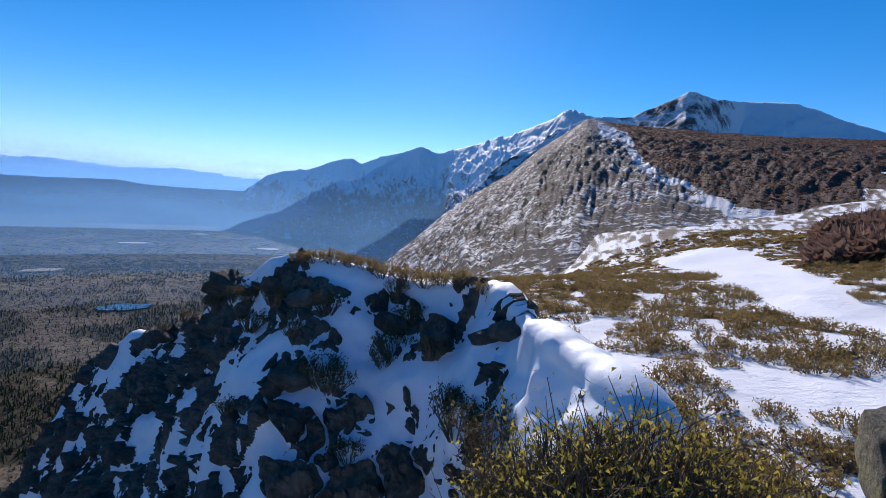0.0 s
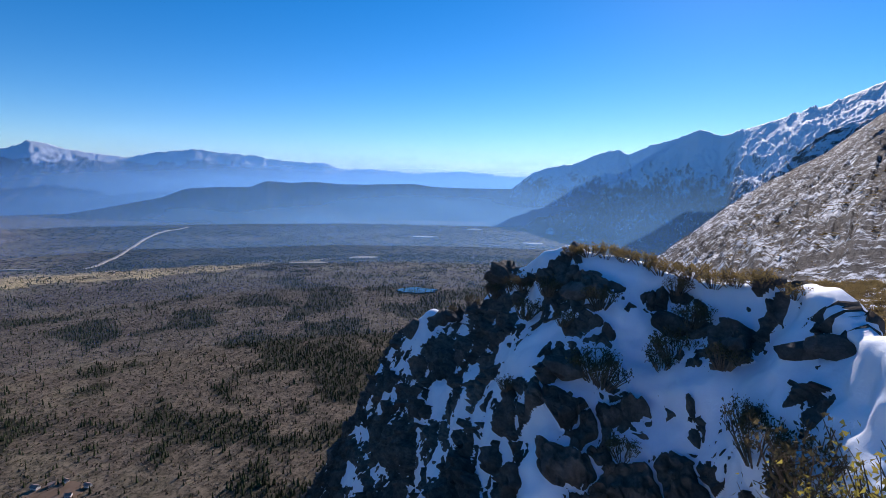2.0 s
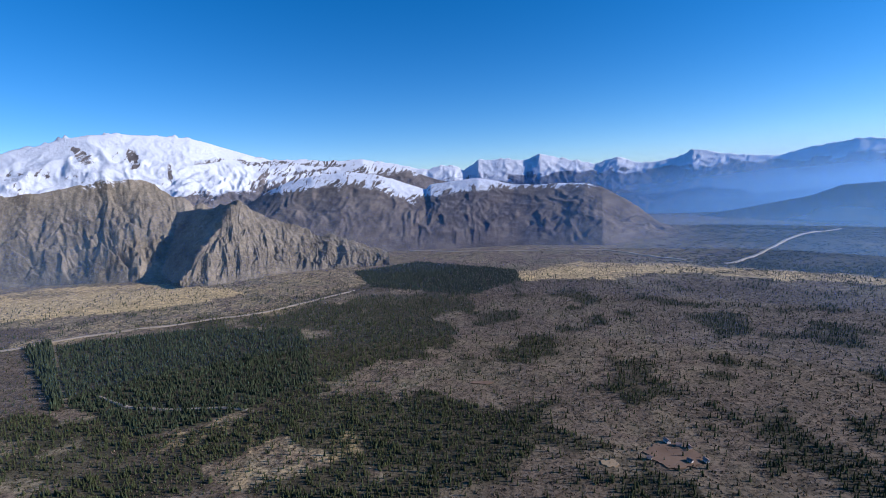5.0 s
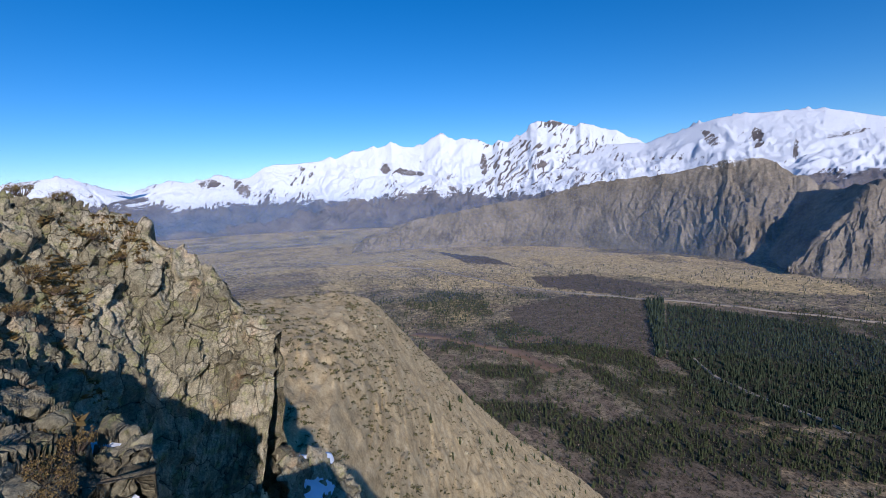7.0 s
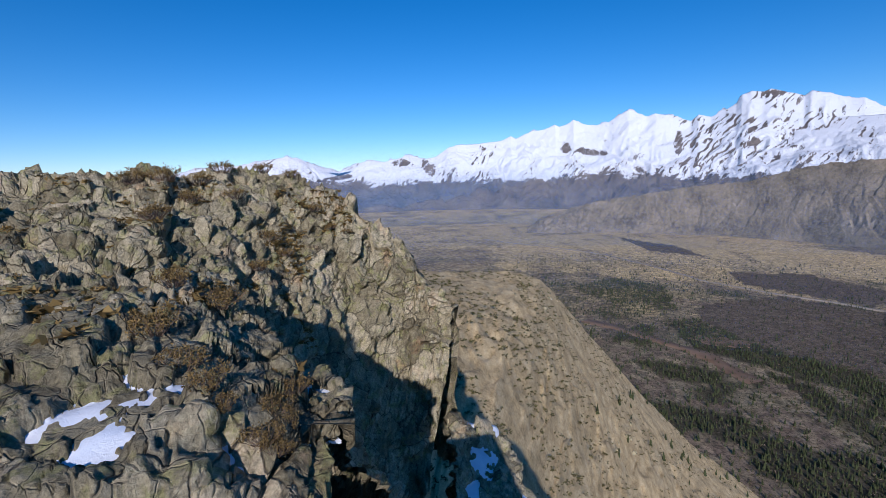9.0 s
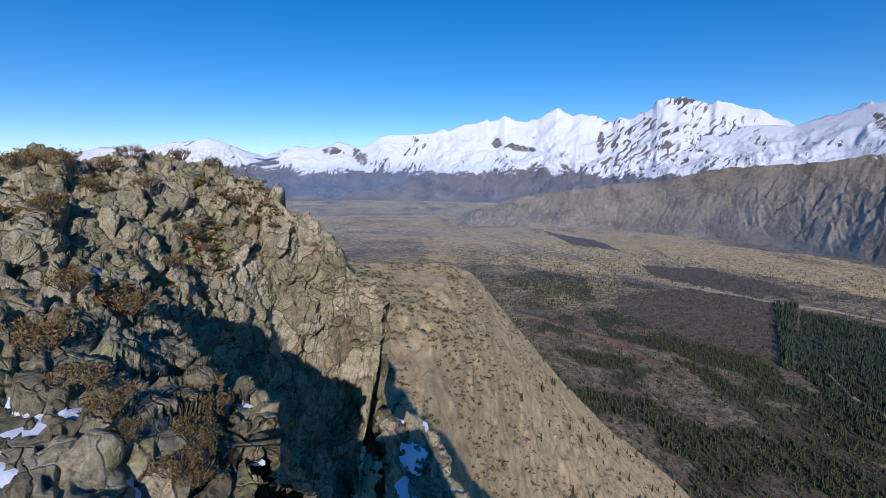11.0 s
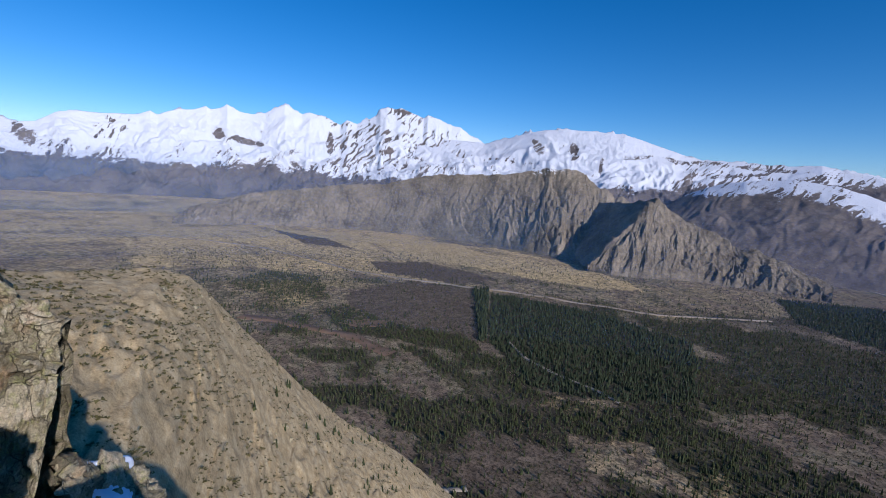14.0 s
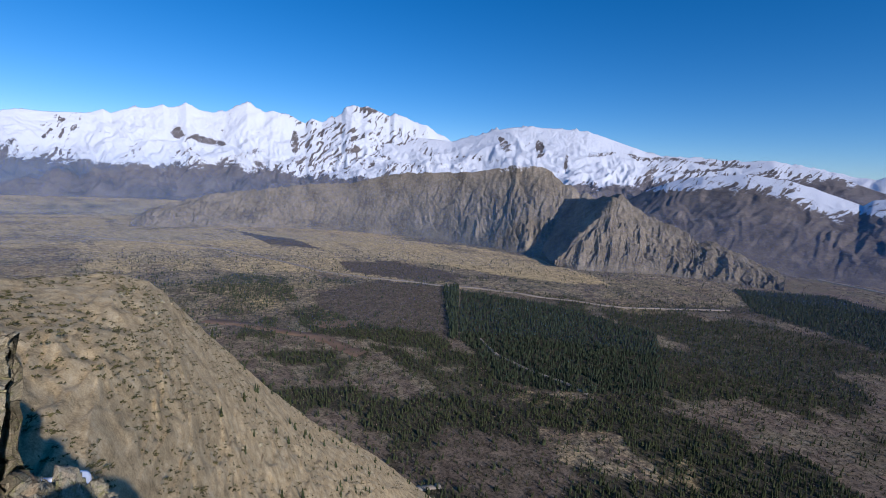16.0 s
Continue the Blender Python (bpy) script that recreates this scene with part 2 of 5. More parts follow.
mat_scree = terrain("scree", [(0.042, 0.037, 0.035), (0.08, 0.068, 0.063), (0.13, 0.112, 0.1)], 44.0, patch=(0.095, 0.058, 0.045))
mat_peak = terrain("snow_peak_rock", [(0.05, 0.05, 0.052), (0.09, 0.085, 0.085), (0.14, 0.13, 0.12)], 60.0)


def ground_material():
    m, n, l, b = material("valley_ground")
    big = noise_at(n, l, 1 / 140, 6, 0.62)
    small = noise_at(n, l, 1 / 11, 6, 0.7)
    base = ramp(n, l, big, [(0.34, (0.135, 0.123, 0.082)), (0.44, (0.235, 0.205, 0.145)), (0.52, (0.165, 0.13, 0.105)), (0.58, (0.275, 0.235, 0.165)), (0.68, (0.145, 0.13, 0.092))])
    for key, colour in (("bare", (0.125, 0.102, 0.082)), ("conifer", (0.045, 0.045, 0.03)), ("gold", (0.6, 0.47, 0.255))):
        a = n.new("ShaderNodeAttribute")
        a.attribute_name = key
        fac = calc(n, l, "MULTIPLY_ADD", calc(n, l, "SUBTRACT", small, 0.5), 0.9, a.outputs["Fac"])
        base = blend(n, l, calc(n, l, "MULTIPLY", ramp(n, l, fac, [(0.2, (0, 0, 0)), (0.75, (1, 1, 1))]), 0.85), base, colour)
    base = blend(n, l, 0.75, base, ramp(n, l, small, [(0.34, (0.32, 0.33, 0.31)), (0.66, (1.7, 1.65, 1.55))]), "MULTIPLY")
    scrub = noise_at(n, l, 0.3, 4, 0.65)
    base = blend(n, l, 0.8, base, ramp(n, l, scrub, [(0.4, (0.35, 0.35, 0.33)), (0.52, (1.12, 1.1, 1.06))]), "MULTIPLY")
    turf = noise_at(n, l, 5.0, 6, 0.7)
    base = blend(n, l, 0.7, base, ramp(n, l, turf, [(0.32, (0.45, 0.43, 0.4)), (0.68, (1.55, 1.5, 1.4))]), "MULTIPLY")
    a = n.new("ShaderNodeAttribute")
    a.attribute_name = "snow"
    cover = calc(n, l, "MULTIPLY_ADD", calc(n, l, "SUBTRACT", turf, 0.5), 0.9, a.outputs["Fac"])
    mask = ramp(n, l, cover, [(0.46, (0, 0, 0)), (0.54, (1, 1, 1))])
    l.new(blend(n, l, mask, base, (0.82, 0.85, 0.9)), b.inputs["Base Color"])
    b.inputs["Roughness"].default_value = 0.9
    b.inputs["Specular IOR Level"].default_value = 0.2
    bump(n, l, b, turf, 0.6, 0.08)
    return m


mat_ground = ground_material()


# ---------------------------------------------------------------- the ground, one sheet to the horizon
def brink(y):
    """How far east the edge of the escarpment lies at each y."""
    return np.interp(y, [-400, -60, -25, -13, -9, -5, -3.5, -3.0, 2, 5, 14, 25, 40, 60, 400], [60, 22, 9, 3.5, 4.2, 3.4, 2.8, -0.5, -1.1, -1.5, -4, -3, -1, 4, 60])


def ground_z(x, y):
    r = np.hypot(x, y)
    bearing = np.degrees(np.arctan2(-x, y)) % 360
    valley = -260 + 5 * fbm(x / 420, y / 420, 0, 3, 5) + 1.4 * fbm(x / 60, y / 60, 0, 2, 6)
    valley = valley + 50 * smooth(2700, 4300, r) * smooth(120, 170, bearing) * smooth(330, 260, bearing)
    knoll = np.hypot(x - pt(63, 2250, z=0)[0], y - pt(63, 2250, z=0)[1])
    valley = valley + 26 * smooth(520, 40, knoll)
    d = brink(y) - x
    top = -1.65 + 0.075 * x - 0.07 * np.clip(y, 0, 999) + 0.0007 * np.clip(x, 0, 200) ** 2 - 0.0016 * np.clip(y, 0, 400) ** 2 * smooth(40, 8, x) + 0.35 * np.clip(y, -9000, 0)
    top = top + smooth(1.5, 8, r) * 0.22 * fbm(x / 3.0, y / 3.0, 0, 4, 9) + smooth(15, 60, r) * 1.2 * fbm(x / 25, y / 25, 0, 3, 10)
    wide = (bearing + 60) % 360
    shelf = np.interp(wide, [32, 35, 39, 43, 47.5, 51, 60, 71, 100], [2.0, 3.0, 3.5, 4.3, 5.1, 6.1, 7.2, 9.0, 14])
    top = top - 2.6 * smooth(2.3, 3.4, r) * smooth(32, 36, wide) * smooth(130, 100, wide) * smooth(1.15 * shelf + 0.3, shelf - 0.3, r)
    top = top - 4.0 * smooth(1.6, 5, r) * smooth(222, 240, wide) * smooth(330, 310, wide)
    shoulder = top - np.where(d > 0, 1.2 * d + 1.5 * (1 - np.exp(-np.maximum(d, 0))), 0) * (1 + 0.15 * fbm(x / 6, y / 6, 0, 3, 11))
    return np.maximum(valley, shoulder)


def inside(x, y, corners):
    """Whether places lie in a field whose corners are given by bearing and distance."""
    c = np.array([pt(b, r, z=0)[:2] for b, r in corners])
    hit = np.zeros(np.shape(x), bool)
    for (x0, y0), (x1, y1) in zip(c, np.roll(c, -1, 0)):
        cross = (y0 > y) != (y1 > y)
        hit ^= cross & (x < (x1 - x0) * (y - y0) / (y1 - y0 + 1e-9) + x0)
    return hit


PLANTATION = [(137.1, 1124), (132.6, 1094), (127.2, 1071), (120.7, 1003), (114.5, 943), (113.6, 794), (112.7, 681), (118.5, 618), (126.3, 599), (131.9, 612), (134.6, 709), (136.8, 763)]
WINDBREAK = [(139.3, 1161), (137.3, 1166), (137.2, 762), (138.0, 759)]
PLANTATION_SMALL = [(168.0, 1154), (163.0, 1277), (158.2, 1226), (156.3, 1002), (162.4, 1006)]
CONIFER_BAND = [(157.8, 927), (154.3, 956), (149.0, 858), (138.0, 765), (137.7, 700), (148.9, 750), (154.3, 781)]
BARE_WOOD = [(154.3, 1063), (147.1, 1209), (139.4, 1148), (138.1, 771), (149.0, 835), (154.3, 956)]
STRIP_WOOD = [(107.7, 1560), (100.1, 1672), (88.5, 1435), (87.9, 1292), (93.8, 1129), (105.8, 1277)]
CONIFER_SLOPE = [(147.1, 732), (126.9, 602), (112.9, 601), (101.0, 595), (88.2, 513), (76.1, 493), (106.5, 388), (113.1, 491), (134.3, 476)]
RED_MEADOW = [(112.9, 611), (105.4, 725), (93.8, 702), (83.4, 568), (90.9, 538), (99.7, 595)]
EARTH = [(127.2, 505), (116.6, 521), (111.8, 452), (123.3, 435)]
LEAFLESS = [(151.8, 1455), (145.2, 1484), (136.2, 1294), (141.0, 1192), (150.5, 1318)]
LEAFLESS_FAR = [(162.9, 2139), (157.0, 1913), (153.8, 1670), (159.4, 1759)]
GOLD = [(151.2, 1928), (145.3, 2005), (136.4, 1913), (128.3, 1717), (121.8, 1467), (119.8, 1364), (127.5, 1317), (134.9, 1372), (141.1, 1481), (148.6, 1596)]
TAN = [(176.6, 2251), (151.9, 2168), (127.6, 1581), (103.6, 1809), (107.4, 1254), (117.8, 1107), (136.1, 1155), (154.4, 1281), (176.7, 1385)]
GOLD_SMALL = [(90, 1390), (81, 1590), (69, 1560), (55, 1520), (40, 1620), (55, 1400), (70, 1440), (80, 1310), (88, 1270)]


def land_use(x, y):
    """How much dry grass, bare wood and conifer wood stands at each place of the valley."""
    r = np.hypot(x, y)
    bearing = np.degrees(np.arctan2(-x, y)) % 360
    wx, wy = x + 60 * fbm(x / 150, y / 150, 0, 3, 61), y + 60 * fbm(x / 150, y / 150, 0, 3, 62)
    ux, uy = x + 14 * fbm(x / 40, y / 40, 0, 3, 69), y + 14 * fbm(x / 40, y / 40, 0, 3, 70)
    grain = fbm(x / 90, y / 220, 0, 4, 63)
    gold = np.where(inside(ux, uy, GOLD), 0.8, 0) + np.where(inside(wx, wy, GOLD_SMALL), 0.9, 0) + np.where(inside(wx, wy, TAN), 0.36, 0) + 0.42 * smooth(138, 150, bearing) * smooth(700, 1000, r) * smooth(240, 215, bearing)
    gold = gold + 0.4 * smooth(0.28, 0.6, fbm(x / 130, y / 130, 0, 3, 64)) * smooth(1500, 600, r) + np.where(inside(ux, uy, EARTH), 0.35, 0)
    gold = gold + smooth(1500, 1900, r) * smooth(135, 150, bearing) * smooth(240, 215, bearing) * (0.4 + 0.9 * fbm(x / 300, y / 140, 0, 4, 68))
    gold = np.clip(gold * (0.75 + 0.7 * grain), 0, 1)
    leafless = inside(ux, uy, BARE_WOOD) | inside(ux, uy, LEAFLESS) | inside(ux, uy, LEAFLESS_FAR)
    gold = np.where(leafless, 0, gold)
    bare = np.where(leafless, 0.95, 0) + 0.55 * smooth(108, 92, bearing) * smooth(1500, 1150, r) + 0.45 * smooth(70, 48, bearing) * smooth(1500, 1000, r) + 0.75 * smooth(0.0, 0.3, fbm(x / 210, y / 210, 0, 4, 65)) * smooth(1900, 1000, r)
    rows = inside(x, y, PLANTATION) | inside(x, y, WINDBREAK) | inside(ux, uy, STRIP_WOOD)
    conifer = np.where(rows | inside(ux, uy, PLANTATION_SMALL) | inside(ux, uy, CONIFER_BAND), 1.0, 0)
    far = smooth(1250, 1700, r) * smooth(78, 60, bearing) * (bearing < 100)
    conifer = np.clip(conifer + far * (0.75 + 0.5 * fbm(x / 220, y / 220, 0, 3, 66)), 0, 1)
    clump = fbm(x / 110, y / 110, 0, 4, 67)
    thick = 0.46 * np.maximum(smooth(90, 101, bearing) * smooth(128, 112, bearing), 0.5 * smooth(62, 40, bearing)) * smooth(1500, 1000, r)
    conifer = np.clip(conifer + 0.85 * smooth(0.02, 0.26, clump + thick) * smooth(1700, 900, r) + np.where(inside(wx, wy, CONIFER_SLOPE), 0.85 + 0.7 * clump, 0), 0, 1)
    conifer = np.where(inside(ux, uy, RED_MEADOW) | inside(ux, uy, EARTH), 0.12 * conifer, np.where(leafless, 0.04, conifer))
    return np.where(rows, 0, gold), np.clip(np.where(rows, 0, bare * (1 - gold)), 0, 1), conifer * (1 - 0.75 * gold)


def thaw(x, y):
    """How much snow is left on the shoulder; low where heath has melted free."""
    return 0.6 + 0.6 * fbm(x / 1.3, y / 1.3, 0, 3, 21) + 0.3 * fbm(x / 7, y / 7, 0, 2, 22)


def build_ground():
    b = np.radians(np.concatenate([np.linspace(-62, 226, 880), np.linspace(227, 297.9, 50)]))
    r = np.concatenate([[0.01, 0.15, 0.3], np.geomspace(0.5, 420, 140), np.geomspace(428, 4950, 130)])
    R, B = np.meshgrid(r, b, indexing="ij")
    x, y = -np.sin(B) * R, np.cos(B) * R
    z = ground_z(x, y)
    upland = z > -90
    snow = np.where(upland, thaw(x, y), 0)
    snow = snow - 0.12 * smooth(14, 40, R)
    bearing, rise = -np.degrees(B), np.degrees(np.arctan2(z, R))
    upper = np.interp(bearing, [25, 29, 32.6, 39.7, 44.7, 50], [-5.3, -3.5, -2.9, -4.7, -7.2, -8.5])
    lower = np.interp(bearing, [25, 28, 32.6, 38, 45, 50], [-5.5, -5.9, -6.7, -9.0, -9.8, -10.5])
    tear = 0.5 * fbm(x / 5, y / 5, 0, 3, 23)
    open_snow = smooth(-0.25, 0.25, upper - rise + tear) * smooth(-0.25, 0.25, rise - lower + tear) * smooth(24.5, 26.5, bearing) * smooth(54, 50, bearing)
    snow = np.where(upland, snow + 0.7 * open_snow, 0)
    snow = np.where((np.degrees(B) > 60), snow - 0.45, snow)
    gold, bare, conifer = land_use(x, y)
    low = z < -150
    ob = link_mesh("ground", np.stack([x, y, z], 2), grid_faces(len(b), len(r)), mat_ground,
                   {"snow": snow, "gold": gold * low, "bare": np.where(upland, 0.9, bare * low), "conifer": conifer * low})
    return tagged(ob, "wide brown valley floor below a snow-patched shoulder", "ground", kind="structure")


def in_snowfield(x, y):
    """Whether a place lies on the open snowfield, told by its direction from the viewpoint."""
    rise = np.degrees(np.arctan2(ground_z(x, y), np.hypot(x, y)))
    bearing = -np.degrees(np.arctan2(-x, y))
    upper = np.interp(bearing, [25, 29, 32.6, 39.7, 44.7, 50], [-5.3, -3.5, -2.9, -4.7, -7.2, -8.5])
    lower = np.interp(bearing, [25, 28, 32.6, 38, 45, 50], [-5.5, -5.9, -6.7, -9.0, -9.8, -10.5])
    return (rise < upper) & (rise > lower) & (bearing > 25) & (bearing < 52)


build_ground()


# ---------------------------------------------------------------- mountains
def mountain(name, label, foot, crest, back, mat, nu, nv, rough, scale, snow_from, seed, jag=0.25, curve=-0.06, snow_gain=1.0, by_bearing=True, north=0.0, grounded=True, comb=1.5, snow_bias=0.0, where=None, whole=0.85, rocky=0.9, furrow=0.3, ragged=0.35, ribs=0.0):
    """A mountain between a foot, a crest and a back line. snow_from: heights at which snow begins and lies whole."""
    lines = [along(l, nu, by_bearing) for l in (foot, crest, back)]
    if grounded:
        lines[0][:, 2] = ground_z(lines[0][:, 0], lines[0][:, 1]) - 6
    g, w = span(lines, (nv, nv // 3), curve)
    s = np.concatenate([[0], np.cumsum(np.linalg.norm(np.diff(lines[1], axis=0), axis=1))])
    length = np.linalg.norm(lines[1] - lines[0], axis=1).mean()
    S, T = np.meshgrid(s, w * length, indexing="xy")
    warp = 0.9 * fbm(S / scale / 1.5, T / scale / 1.5, 0, 3, seed + 50)
    gully = ridged(S / scale + warp, T / (comb * scale) + warp, 0, 5, seed) - 0.45
    broad = fbm(S / (3 * scale), T / (3 * scale), 0, 4, seed + 20)
    W = w[:, None] * np.ones((1, nu))
    env = np.sin(np.pi * np.clip(W, 0, 1) ** 0.8) + jag * smooth(0.75, 1, W) * (W <= 1.001) + 0.6 * (W > 1.001) * np.clip(2 - W, 0, 1)
    env = env * smooth(0, 0.12, W)
    g[..., 2] += rough * env * (gully * 0.9 + broad * 0.8 + 0.3 * ridged(S / scale * 3.1 + 2 * warp, T / scale * 2.2, 0, 3, seed + 30) - 0.1)
    n = normals(g)
    low, high = snow_from
    snow = snow_bias + (g[..., 2] - low) / (high - low) + ragged * fbm(S / (2 * scale), T / (2 * scale), 0, 5, seed + 70) + rocky * (n[..., 2] - 0.8) - furrow * gully - north * n[..., 1]
    rib = smooth(0.02, 0.4, fbm(S / (0.2 * scale) + warp, T / (0.45 * scale), 0, 4, seed + 80))
    masks = {"snow": np.clip(snow * snow_gain, -1, whole) - ribs * rib}
    if where:
        masks.update(where(g[..., 0], g[..., 1], g[..., 2], masks["snow"]))
    ob = link_mesh(name, g, grid_faces(nu, len(w)), mat, masks)
    return tagged(ob, label, "mountain")


def offset(line, reach, rise):
    return [(b, r + reach, e + rise) for b, r, e in line]


def crest(pairs, reaches):
    """A crest from bearings and rises, at distances that change along the bearing."""
    far = sorted(reaches)
    return [(b, float(np.interp(b, [f[0] for f in far], [f[1] for f in far])), e) for b, e in pairs]


def snow_above(line, sharp, fade, seed, specks=(), crags=((0, 0.0), (360, 0.0))):
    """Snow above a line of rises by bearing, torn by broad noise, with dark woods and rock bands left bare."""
    knots, rough = np.array(sorted(line)), np.array(sorted(crags))

    def cover(x, y, z, snow):
        bearing = np.degrees(np.arctan2(-x, y)) % 360
        rise = np.degrees(np.arctan2(z, np.hypot(x, y)))
        out = 0.5 + sharp * (rise - np.interp(bearing, knots[:, 0], knots[:, 1]) + fade * fbm(bearing / 2.2, rise / 1.1, 0, 5, seed))
        out = np.clip(out, -0.6, 1.0) + np.clip(snow, -1, 1)
        bend = bearing + 0.8 * fbm(bearing / 2.5, rise / 1.5, 0, 3, seed + 7)
        split = fbm((bend + 0.8 * rise) / 0.34, (rise - 0.15 * bend) / 1.2, 0, 5, seed + 5)
        zone = np.clip(np.interp(bearing, rough[:, 0], rough[:, 1]) + 1.1 * fbm(bearing / 3.2, rise / 1.7, 0, 3, seed + 6), 0, 1.4)
        out = out - 0.95 * zone * smooth(-0.08, 0.25, split)
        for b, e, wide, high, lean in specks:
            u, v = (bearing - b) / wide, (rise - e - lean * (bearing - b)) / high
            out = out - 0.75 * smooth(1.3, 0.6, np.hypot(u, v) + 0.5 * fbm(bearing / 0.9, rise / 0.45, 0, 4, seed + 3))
        return {"snow": np.clip(out, -0.6, 0.9)}
    return cover


RANGE_EAST = [(214.0, 1.40), (209.8, 1.53), (205.5, 2.20), (201.8, 2.87), (200.2, 3.10), (198.8, 2.79), (196.9, 1.83), (194.7, 1.10), (193.5, 1.58), (192.7, 2.21), (191.3, 2.48), (189.5, 2.33), (186.7, 2.94), (185.1, 2.52), (183.5, 2.74)]
RANGE_WEST = [(182.0, 3.70), (180.9, 3.99), (178.2, 4.10), (175.7, 4.31), (174.7, 4.79), (174.1, 4.49), (173.0, 5.00), (170.9, 5.36), (169.7, 5.83), (169.3, 5.60), (168.4, 5.76), (167.7, 6.24), (166.5, 5.64), (165.3, 5.49), (164.0, 5.74), (163.0, 6.31), (161.9, 6.77), (161.2, 6.49), (160.1, 6.08), (159.3, 6.33), (158.3, 6.07), (155.9, 5.31), (155.2, 5.86), (154.1, 5.53), (152.8, 6.06), (151.9, 6.68), (151.5, 7.39), (150.7, 7.70), (149.7, 7.47), (149.1, 7.70), (146.5, 6.78), (146.0, 7.18), (144.9, 6.82), (143.2, 6.11), (142.2, 6.04), (140.9, 5.10), (139.2, 4.37)]
crest_range = crest(RANGE_EAST + RANGE_WEST, [(139, 4000), (154, 4050), (170, 4150), (190, 4250), (214, 4300)])
crest_dome = crest([(158.0, 1.00), (150.0, 4.20), (146.0, 4.60), (141.0, 4.50), (139.2, 4.37), (137.2, 4.85), (135.3, 5.52), (134.0, 5.90), (132.4, 6.28), (130.2, 6.43), (127.0, 6.29), (123.9, 6.07), (122.1, 5.57), (120.2, 4.96), (117.9, 4.18), (116.1, 3.70), (112.9, 3.62), (109.3, 3.33), (106.0, 3.53), (104.8, 3.19), (101.0, 2.20), (98.0, 1.00), (95.0, 0.20)], [(95, 3500), (105, 3700), (132, 3700), (142, 3850), (158, 4050)])
foot_range = [(214, 3700, -3.0), (189, 3700, -3.4), (180, 3650, -3.5), (170, 3600, -3.2), (157, 3300, -3.0), (139, 3000, -3.5)]
foot_dome = [(158, 2900, -3.5), (149, 2600, -3.5), (130, 2500, -4.0), (118, 2300, -5.0), (107, 2250, -6.0), (95, 2400, -5.0)]
range_line = [(214, -0.4), (200, 0.3), (194, 0.2), (190, -0.4), (186, -0.3), (180, -0.2), (172, -0.5), (165, 0.1), (160, 0.1), (155, -0.8), (150, -0.4), (139, -1.0)]
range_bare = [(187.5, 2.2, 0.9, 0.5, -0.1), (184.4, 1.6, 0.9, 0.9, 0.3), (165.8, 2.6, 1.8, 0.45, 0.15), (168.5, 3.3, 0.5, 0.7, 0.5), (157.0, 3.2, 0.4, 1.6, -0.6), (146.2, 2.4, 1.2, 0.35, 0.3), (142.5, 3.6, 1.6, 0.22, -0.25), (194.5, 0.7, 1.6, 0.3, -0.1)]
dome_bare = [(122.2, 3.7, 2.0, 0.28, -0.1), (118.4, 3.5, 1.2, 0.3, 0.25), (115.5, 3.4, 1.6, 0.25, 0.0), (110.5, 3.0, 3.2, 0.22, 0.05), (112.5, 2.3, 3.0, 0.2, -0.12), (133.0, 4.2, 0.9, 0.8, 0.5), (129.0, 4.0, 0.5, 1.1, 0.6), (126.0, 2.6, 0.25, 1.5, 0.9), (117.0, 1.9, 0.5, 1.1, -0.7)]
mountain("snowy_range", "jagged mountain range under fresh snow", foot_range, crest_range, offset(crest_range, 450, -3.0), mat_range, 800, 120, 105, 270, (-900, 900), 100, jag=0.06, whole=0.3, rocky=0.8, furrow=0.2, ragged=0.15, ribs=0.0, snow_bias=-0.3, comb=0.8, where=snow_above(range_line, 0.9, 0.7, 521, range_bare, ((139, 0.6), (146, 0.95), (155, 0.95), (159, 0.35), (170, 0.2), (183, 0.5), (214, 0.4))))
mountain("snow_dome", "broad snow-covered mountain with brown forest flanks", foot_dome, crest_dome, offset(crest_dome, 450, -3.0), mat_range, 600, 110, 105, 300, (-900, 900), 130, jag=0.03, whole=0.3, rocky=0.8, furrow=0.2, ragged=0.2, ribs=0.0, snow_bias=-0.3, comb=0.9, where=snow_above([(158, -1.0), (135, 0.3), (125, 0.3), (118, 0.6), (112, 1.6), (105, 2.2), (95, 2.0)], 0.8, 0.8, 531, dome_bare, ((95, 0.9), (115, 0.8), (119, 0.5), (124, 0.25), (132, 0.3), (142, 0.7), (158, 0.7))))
crest_brown = crest([(173.1, -6.29), (171.3, -4.64), (169.4, -4.03), (166.8, -3.25), (162.9, -2.62), (159.4, -2.16), (155.8, -1.55), (152.1, -1.16), (149.5, -0.70), (146.2, 0.00), (144.3, 0.50), (141.0, 0.69), (137.0, 0.98), (134.4, 1.44), (132.4, 1.81), (131.5, 2.31), (130.8, 1.83), (129.5, 2.15), (127.6, 1.60), (126.5, 0.70), (125.8, -0.04), (125.0, 0.01), (124.2, -0.90), (123.3, -0.65), (122.3, -1.23), (120.8, -1.26), (119.0, -3.00), (116.0, -6.00)], [(116, 2000), (125, 2050), (131, 2080), (141, 2150), (151, 2280), (163, 2420), (175, 2480)])
foot_brown = [(173.1, 2296, -7.0), (169.4, 2268, -7.0), (164.1, 2300, -7.0), (157.0, 2275, -7.0), (151.9, 2254, -7.0), (145.3, 2161, -7.0), (138.5, 2024, -7.0), (133.7, 1891, -7.0), (129.7, 1778, -7.0), (125.5, 1800, -8), (121, 1800, -8), (116, 1850, -8)]
